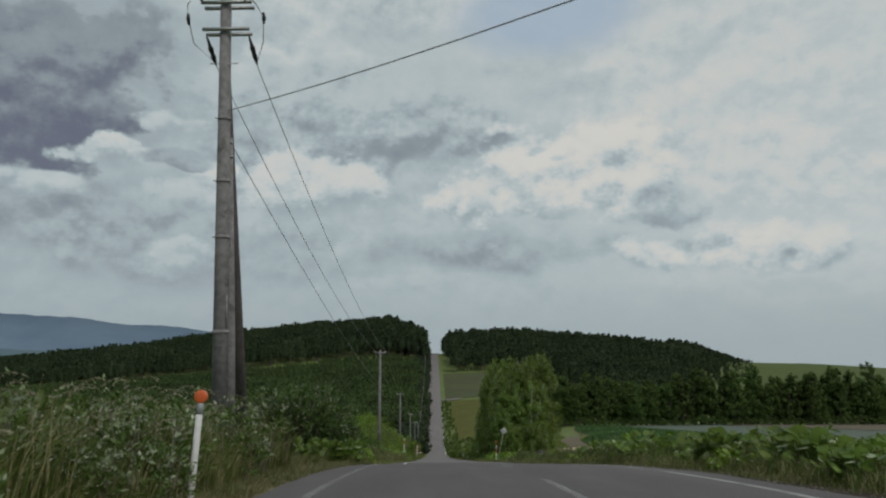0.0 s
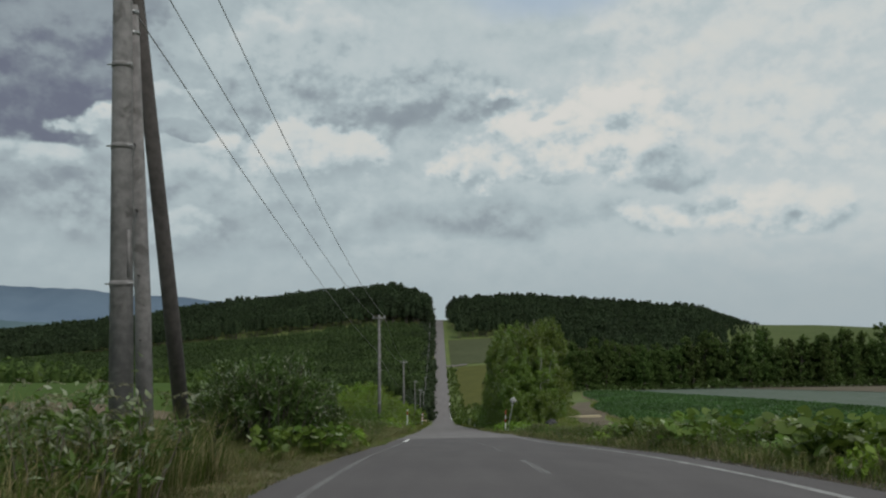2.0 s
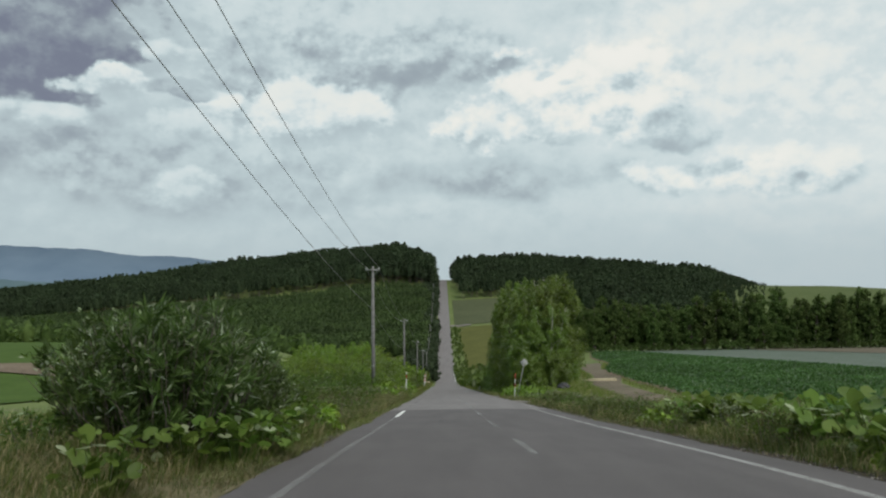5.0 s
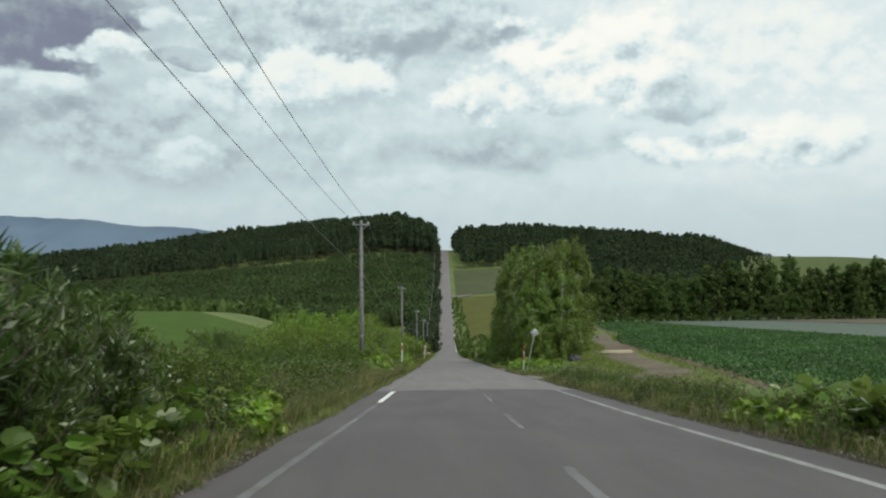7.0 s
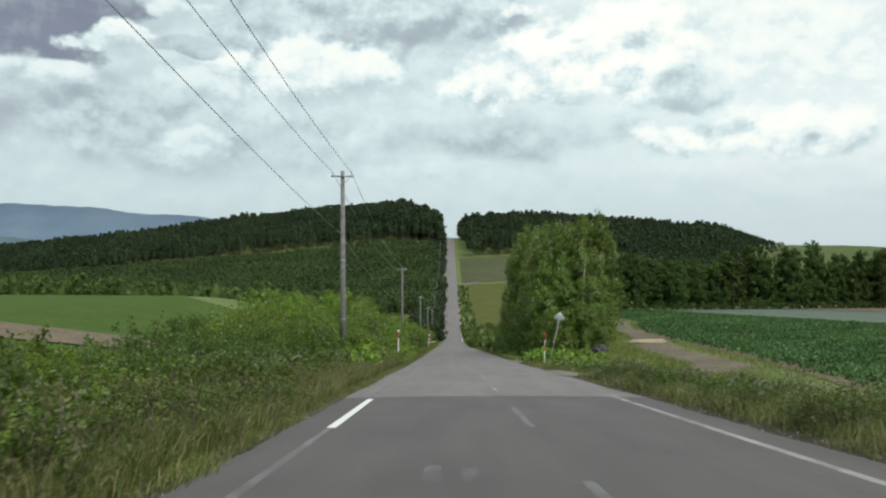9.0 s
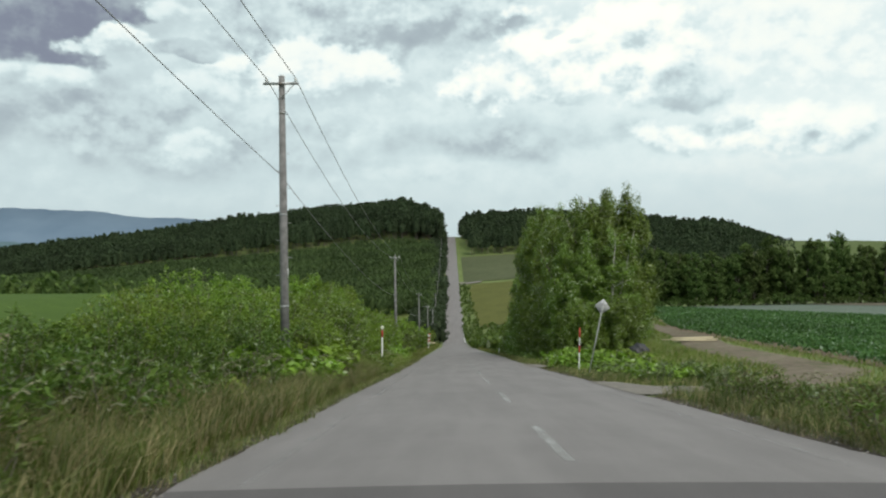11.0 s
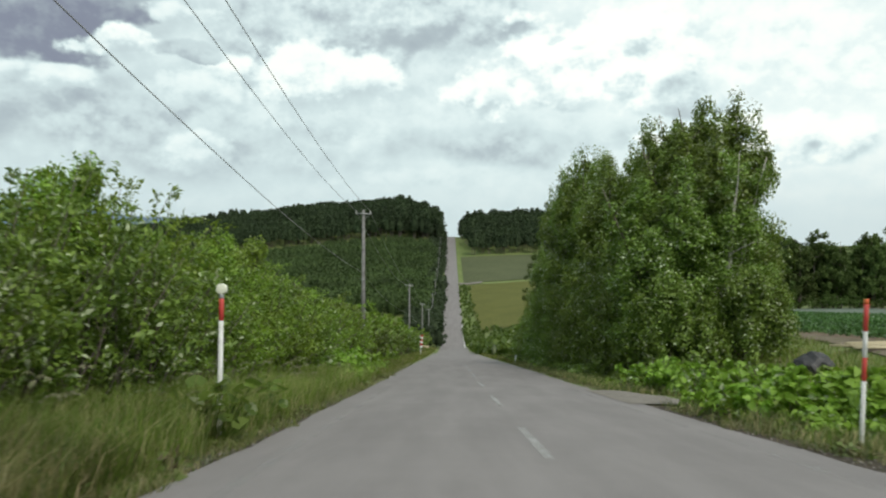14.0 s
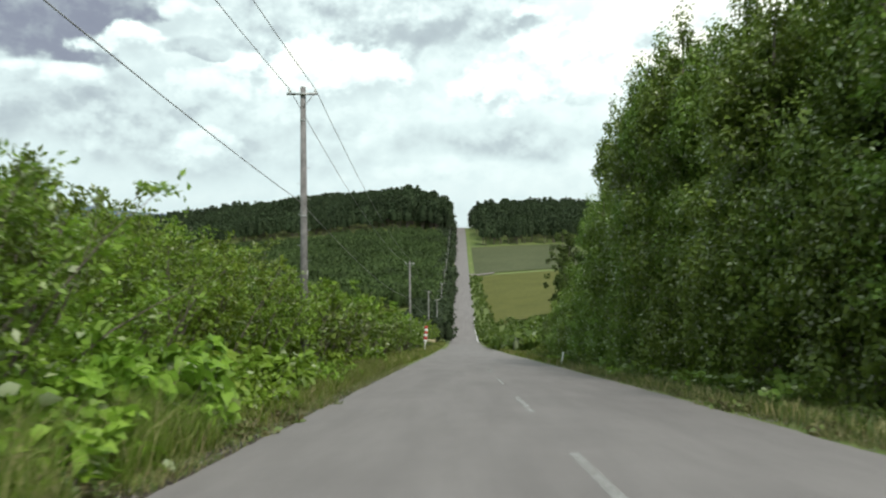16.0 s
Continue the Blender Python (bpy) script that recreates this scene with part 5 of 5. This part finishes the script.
def plumes(label, rng, x0, x1, y0, y1, count, high):
    """Tall grass stems, each bowed over by a loose pale seed head."""
    x, y = rng.uniform(x0, x1, count), rng.uniform(y0, y1, count)
    foot = np.stack([x, y, ground_z(x, y) - 0.03], 1)
    h = high * rng.uniform(0.7, 1.1, count)
    stems, at_head, way = [], [], []
    for p, t in zip(foot, h):
        a = rng.uniform(-0.6, 0.6)
        lean = np.array([math.cos(a), math.sin(a), 0]) * t
        path = [p, p + lean * 0.05 + [0, 0, 0.5 * t], p + lean * 0.16 + [0, 0, 0.9 * t], p + lean * 0.30 + [0, 0, 0.99 * t], p + lean * 0.40 + [0, 0, 0.96 * t]]
        stems.append(tube(path, [0.004, 0.0035, 0.003, 0.002, 0.001], 3, False))
        u = rng.uniform(0, 1, 26)[:, None]
        at_head.append(path[2] + (path[4] - path[2]) * u + [0, 0, 0.05 * t] * (np.sin(np.pi * u)))
        way.append(np.tile(unit(lean), (26, 1)) * 0.8 + rng.normal(size=(26, 3)) * 0.35 - [0, 0, 0.3])
    root = tagged(new("seed_grass"), label, "grass", kind="stuff")
    child("stem", mesh_from("stem", *merged(stems), M["grass_dry"], True), root)
    v, f = leaves(rng, np.concatenate(at_head), np.concatenate(way), 0.055, 0.014)
    child("seed_head", mesh_from("seed_head", v, f, M["plume"]), root, "pale nodding seed heads")


plumes("tall wild grass with nodding pale seed heads", rng, -9.0, -5.2, 11, 25, 170, 1.45)
plumes("tall wild grass with nodding seed heads", rng, -8.8, -5.3, 60, 112, 260, 1.2)
plumes("wild grass with nodding seed heads on the verge", rng, 4.9, 8.6, 30, 76, 220, 0.95)


def pebbles(label, rng, x0, x1, y0, y1, count):
    """Loose stones along the asphalt's edge."""
    x, y = rng.uniform(x0, x1, count), rng.uniform(y0, y1, count)
    size = 0.010 + 0.022 * rng.uniform(0, 1, count) ** 3
    base = np.array([[1, 0, 0], [0, 1, 0], [-1, 0, 0], [0, -1, 0], [0, 0, 0.8], [0, 0, -0.6]])
    v = np.stack([x, y, ground_z(x, y) + 0.02], 1)[:, None] + base[None] * size[:, None, None] * rng.uniform(0.6, 1.3, (count, 6, 1))
    f = (np.arange(count) * 6)[:, None, None] + np.array([[0, 1, 4], [1, 2, 4], [2, 3, 4], [3, 0, 4], [1, 0, 5], [2, 1, 5], [3, 2, 5], [0, 3, 5]])[None]
    thing("pebbles", label, "gravel", kind="stuff", data=mesh_from("pebbles", v.reshape(-1, 3), [f.reshape(-1, 3)], M["pebble"]))


pebbles("loose grey stones along the asphalt edge", rng, -4.75, -4.2, 12, 140, 3600)
pebbles("loose grey stones along the asphalt edge", rng, 3.9, 4.6, 12, 140, 3000)

X, Y = np.meshgrid(np.arange(19.5, 80, 0.75), np.arange(68, 249, 0.55))
X, Y = X.ravel() + 1.2 * np.sin(Y.ravel() / 30), Y.ravel() + rng.uniform(-0.12, 0.12, X.size)
inside = (Y < split_y(X)) & (X > crop_edge(Y)) & (X < 20 + 0.75 * (Y - 55))
X, Y = X[inside], Y[inside]
foot = np.stack([X, Y, ground_z(X, Y) + 0.12], 1)
per = 6
at_leaf = np.repeat(foot, per, 0) + rng.normal(size=(len(X) * per, 3)) * [0.14, 0.14, 0.07] + [0, 0, 0.18]
v, f = leaves(rng, at_leaf, rng.normal(size=at_leaf.shape) + [0, 0, 0.35], 0.32, 0.22)
thing("potato_crop", "rows of leafy dark green potato plants", "crop", kind="stuff", data=mesh_from("potato_crop", v, f, M["crop_leaf"]))


# ---- poles and wires ----
def utility_pole(x, y, high, sink=0.0, r0=0.155, r1=0.095, label="grey concrete utility pole with a steel crossarm", at_x=0.0):
    """A tapered concrete pole with crossarm, brace, insulators, step bolts and bands."""
    root = thing("utility_pole", label, "utility pole", "line of utility poles", at=spot(x, y))
    child("shaft", mesh_from("shaft", *tube([(0, 0, -0.5), (0, 0, high * 0.5), (0, 0, high - 0.02), (0, 0, high)], [r0, (r0 + r1) / 2, r1, r1 * 0.7], 16), M["concrete"], True), root)
    child("crossarm", mesh_from("crossarm", *block((1.12, 0.075, 0.075), (0, -r1 - 0.03, high - 0.28), 0.008), M["steel"]), root)
    child("brace", mesh_from("brace", *tube([(0.42, -r1 - 0.03, high - 0.3), (0.0, -r1 - 0.02, high - 0.75)], [0.015, 0.015], 6), M["steel"]), root)
    for s in (-0.46, 0.46):
        child("insulator", mesh_from("insulator", *tube([(s, -r1 - 0.03, high - 0.24), (s, -r1 - 0.03, high - 0.20), (s, -r1 - 0.03, high - 0.18), (s, -r1 - 0.03, high - 0.12), (s, -r1 - 0.03, high - 0.09)], [0.012, 0.045, 0.03, 0.05, 0.02], 10), M["porcelain"], True), root, "pale porcelain insulator")
    for k, h in enumerate((high - 1.2, high * 0.56, high * 0.27)):
        rr = r0 + (r1 - r0) * h / high
        child("band", mesh_from("band", *tube([(0, 0, h - 0.03), (0, 0, h + 0.03)], [rr + 0.006, rr + 0.006], 16), M["steel"], True), root)
    child("tag", mesh_from("tag", *block((0.03, 0.05, 0.32), (r0 * 0.86, -0.06, 3.75), 0.004), M["sheet_metal"]), root, "narrow pale tag")
    for k in range(10):
        h = 2.6 + k * 0.55
        s = 1 if k % 2 else -1
        rr = r0 + (r1 - r0) * h / high
        child("step_bolt", mesh_from("step_bolt", *tube([(s * rr * 0.8, 0, h), (s * (rr + 0.12), 0, h)], [0.009, 0.009], 5), M["steel"]), root)
    return root


P_X = -7.0
pole_at = [(P_X + 0.32, 79.3, 0.30), (P_X + 0.05, 132.7, 0), (P_X, 192.7, 0), (P_X, 246.4, 0)] + [(P_X, y, 0) for y in (300, 352, 404, 456, 508, 560, 612)]
tops = []
for x, y, _ in pole_at:
    g = float(ground_z(x, y))
    high = float(road_z(y)) + (10.06 if y < 80 else 10.5) - g
    utility_pole(x, y, high)
    tops.append((x, y, g + high))

# the strong end pole with its two props
ex, ey = -7.02, 27.0
eg = float(ground_z(ex, ey))
EH = 12.4
end = thing("end_pole", "thick grey concrete end pole with two crossarms and hanging insulators", "utility pole", "line of utility poles", at=pose(ex, ey, eg, 0, -1.5, 0))
child("shaft", mesh_from("shaft", *tube([(0, 0, -0.5), (0, 0, 6), (0, 0, EH - 0.02), (0, 0, EH)], [0.205, 0.17, 0.135, 0.1], 20), M["concrete"], True), end)
for h, wide in ((11.68, 1.3), (10.95, 1.2)):
    child("crossarm", mesh_from("crossarm", *block((wide, 0.08, 0.08), (0.05, -0.17, h), 0.008), M["steel"]), end)
    child("crossarm", mesh_from("crossarm", *block((wide, 0.08, 0.08), (0.05, 0.17, h), 0.008), M["steel"]), end)
for s in (-0.55, 0.55):
    child("strain_insulator", mesh_from("strain_insulator", *tube([(s, 0.2, 10.94), (s + 0.02, 0.45, 10.76), (s + 0.03, 0.5, 10.71), (s + 0.04, 0.62, 10.62), (s + 0.05, 0.68, 10.56), (s + 0.07, 0.9, 10.40)], [0.02, 0.045, 0.075, 0.05, 0.07, 0.02], 10), M["black_rubber"], True), end, "dark ribbed strain insulator")
    child("strain_insulator", mesh_from("strain_insulator", *tube([(s, -0.2, 11.68), (s, -0.45, 11.72), (s, -0.6, 11.75), (s, -0.75, 11.80)], [0.02, 0.07, 0.05, 0.02], 10), M["porcelain"], True), end, "pale strain insulator")
    loop = [(s, -0.7, 11.78), (s + math.copysign(0.32, s), -0.4, 11.50), (s + math.copysign(0.42, s), 0.0, 11.33), (s + math.copysign(0.36, s), 0.3, 10.78), (s + 0.07, 0.85, 10.44)]
    child("jumper_wire", mesh_from("jumper_wire", *tube(loop, [0.014] * 5, 6), M["wire"], True), end)
    child("arrester", mesh_from("arrester", *tube([(s + math.copysign(0.42, s), -0.02, 11.46), (s + math.copysign(0.43, s), 0.02, 11.33), (s + math.copysign(0.42, s), 0.06, 11.18)], [0.03, 0.055, 0.03], 10), M["black_rubber"], True), end)
for h in (6.98, 5.55, 8.6, 3.2):
    r = 0.205 - 0.07 * h / EH
    child("band", mesh_from("band", *tube([(0, 0, h - 0.05), (0, 0, h + 0.05)], [r + 0.006] * 2, 18), M["concrete"], True), end, "weathered grey steel band")
    child("band_bolt", mesh_from("band_bolt", *tube([(-r - 0.05, -0.1, h), (r + 0.05, -0.1, h)], [0.013] * 2, 6), M["steel"]), end)
child("step_bar", mesh_from("step_bar", *tube([(-0.36, -0.1, 10.05), (0.36, -0.1, 10.05)], [0.014] * 2, 6), M["steel"]), end)
child("cable_guard", mesh_from("cable_guard", *tube([(0.16, -0.1, 3.3), (0.155, -0.1, 4.1)], [0.028, 0.028], 8), M["concrete"], True), end, "pale cable guard")


def pole_prop(label, foot, mid, top, radii, mat, bolts):
    """A leaning prop with a steel strap at its head and bolts up its face."""
    root = thing("pole_prop", label, "pole prop", "props of the end pole")
    child("shaft", mesh_from("shaft", *tube([foot, mid, top], radii, 16), mat, True), root)
    a, b = Vector(mid), Vector(top)
    for u in (0.9, 0.97):
        p, q = a.lerp(b, u), a.lerp(b, u + 0.012)
        child("strap", mesh_from("strap", *tube([tuple(p), tuple(q)], [radii[2] + 0.012] * 2, 16), M["steel"], True), root, "galvanised steel strap")
    for k in range(bolts):
        p = Vector(foot).lerp(b, 0.2 + 0.13 * k)
        child("bolt", mesh_from("bolt", *tube([tuple(p + Vector((0.02, -0.05, 0))), tuple(p + Vector((0.04, -0.175, 0)))], [0.014, 0.014], 6), M["black_rubber"]), root, "dark bolt head")


pole_prop("dark weathered prop leaning on the end pole", (-7.85, 33.2, -2.6), (-7.68, 31.2, 1.5), (-7.36, 27.25, 9.2), [0.19, 0.17, 0.12], M["pole_dark"], 3)
pole_prop("pale grey concrete prop behind the end pole", (-7.15, 28.5, eg - 0.7), (-7.16, 28.1, eg + 3), (-7.2, 27.3, eg + 8.2), [0.16, 0.14, 0.11], M["concrete"], 5)


def wire(a, b, sag, r, label="black overhead wire between utility poles"):
    a, b = Vector(a), Vector(b)
    pts = []
    for k in range(17):
        u = k / 16
        p = a.lerp(b, u)
        p.z -= sag * 4 * u * (1 - u)
        pts.append(tuple(p))
    thing("overhead_wire", label, "wire", "overhead wires", data=mesh_from("overhead_wire", *tube(pts, [r] * 17, 5, False), M["wire"], True))


first = tops[0]
for s, q in ((-0.46, -0.76), (0.46, 0.34)):
    wire((ex + q, ey + 0.9, eg + 10.40), (first[0] + s, first[1] - 0.12, first[2] - 0.1), 0.9, 0.0125)
wire((ex - 0.1, ey + 0.25, eg + 8.05), (first[0] - 0.12, first[1], first[2] - 3.1), 0.5, 0.0115, "black communication cable between poles")
for a, b in zip(tops[:-1], tops[1:]):
    for s in (-0.46, 0.46):
        wire((a[0] + s, a[1] - 0.12, a[2] - 0.1), (b[0] + s, b[1] - 0.12, b[2] - 0.1), 1.0, 0.0125)
    wire((a[0] - 0.12, a[1], a[2] - (3.1 if a is first else 4.1)), (b[0] - 0.12, b[1], b[2] - 4.1), 0.7, 0.0125, "black communication cable between poles")
wire((ex - 0.1, ey - 0.1, eg + 8.8), (16.0, 0.0, 6.4), 0.8, 0.013, "black service cable crossing over the road")


# ---- signs and posts ----
def rod(pieces, root, r, base=0.0):
    for name, h0, h1, mat, label in pieces:
        child(name, mesh_from(name, *tube([(0, 0, h0 - 0.004), (0, 0, h0), (0, 0, h1), (0, 0, h1 + 0.004)], [r * 0.9, r, r, r * 0.9], 12), M[mat], True), root, label)


def disc(root, name, h, r, mat, label):
    child(name, mesh_from(name, *tube([(0, -0.035, h), (0, -0.03, h), (0, 0.03, h), (0, 0.035, h)], [r * 0.85, r, r, r * 0.85], 20), M[mat], True), root, label)


post = thing("delineator_post", "white snow pole with red band and round reflector", "post", at=pose(-4.97, 94.4, float(ground_z(-4.97, 94.4)), 0, 1.0, 0))
rod([("pole", -0.2, 1.95, "white_post", ""), ("band", 1.95, 2.3, "red_band", "red band"), ("collar", 0.85, 0.93, "steel", "grey clamp"), ("cap", 2.3, 2.36, "steel", "grey cap")], post, 0.04)
disc(post, "reflector", 2.45, 0.085, "white_lens", "round pale reflector")
post = thing("delineator_post", "white road delineator with an orange round reflector", "post", at=pose(-5.06, 18.4, float(ground_z(-5.06, 18.4)), 0, 3.5, 0))
rod([("pole", -0.2, 1.12, "white_post", ""), ("collar", 1.12, 1.26, "steel", "grey clamp")], post, 0.045)
disc(post, "reflector", 1.35, 0.085, "orange_lens", "orange round reflector")
post = thing("delineator_post", "red and white banded snow pole beside the track", "post", at=pose(5.12, 94.3, float(ground_z(5.12, 94.3)), 0, 2.0, 0))
rod([("band", -0.2, 1.08, "white_post", "white band"), ("band", 1.08, 1.45, "red_band", "red band"), ("band", 1.45, 1.86, "white_post", "white band"), ("band", 1.86, 2.28, "red_band", "red band"), ("cap", 2.28, 2.36, "orange_lens", "orange tip")], post, 0.035)
post = thing("marker_post", "short white marker post at the roadside", "post", at=pose(4.5, 150, float(ground_z(4.5, 150)), 0, 8, 0))
rod([("pole", -0.1, 0.8, "white_post", "")], post, 0.05)

sx, sy = 4.95, 90.6
sign = thing("road_sign", "leaning diamond road sign seen from its grey back", "road sign", at=pose(sx, sy, float(ground_z(sx, sy)), 0, 12.2, 0))
child("pole", mesh_from("pole", *tube([(0, 0, -0.3), (0, 0, 3.55), (0, 0, 3.57)], [0.034, 0.034, 0.028], 12), M["sheet_metal"], True), sign)
plate_v, plate_f = block((0.52, 0.02, 0.52), (0, 0, 0), 0.006)
turn45 = np.array(Euler((0, radians(45), 0)).to_matrix())
child("plate", mesh_from("plate", plate_v @ turn45.T + [0, 0.06, 3.3], plate_f, M["sheet_metal"]), sign, "grey metal back of the plate")
child("bracket", mesh_from("bracket", *block((0.34, 0.03, 0.04), (0, 0.035, 3.42), 0.004), M["steel"]), sign)
child("bracket", mesh_from("bracket", *block((0.34, 0.03, 0.04), (0, 0.035, 3.16), 0.004), M["steel"]), sign)

post = thing("striped_sign", "red and white striped guide board on a post", "road sign", at=pose(-5.6, 198, float(ground_z(-5.6, 198)), 0, 4, 0))
rod([("pole", -0.2, 1.3, "white_post", "")], post, 0.05)
for k in range(6):
    child("stripe", mesh_from("stripe", *block((0.42, 0.03, 0.33), (0, 0, 1.45 + 0.33 * k), 0.0), M["red_band" if k % 2 else "white_post"]), post)
child("arrow_board", mesh_from("arrow_board", *block((1.0, 0.03, 0.35), (0.7, 0.02, 1.5), 0.01), M["straw_wood"]), post, "pale board")

# things on the farm track
heap = thing("covered_heap", "low heap under a black plastic sheet", "heap", at=pose(12.3, 111.0, float(ground_z(12.3, 111.0))))
bm = bmesh.new()
bmesh.ops.create_icosphere(bm, subdivisions=3, radius=1.0)
for q in bm.verts:
    q.co = q.co * (1 + 0.22 * noise.noise(q.co * 2.1)) + Vector((0, 0, 0.05 * noise.noise(q.co * 7)))
    q.co = Vector((q.co.x * 0.75, q.co.y * 0.6, max(-0.05, q.co.z * 0.62 + 0.3)))
me = bpy.data.meshes.new("sheet")
bm.to_mesh(me)
bm.free()
me.materials.append(M["black_rubber"])
child("sheet", me, heap)
for k in range(5):
    a = rng.uniform(-14, 14)
    plank = thing("plank", "pale weathered plank lying on the dirt track", "plank", "planks on the track",
                  at=pose(17.4 + 0.5 * rng.normal(), 115.2 + 0.35 * k, float(ground_z(17.6, 115.7)) + 0.16 + 0.02 * k, 0, 0, a),
                  data=mesh_from("plank", *block((3.4, 0.24, 0.06), (0, 0, 0), 0.006), M["straw_wood"]))
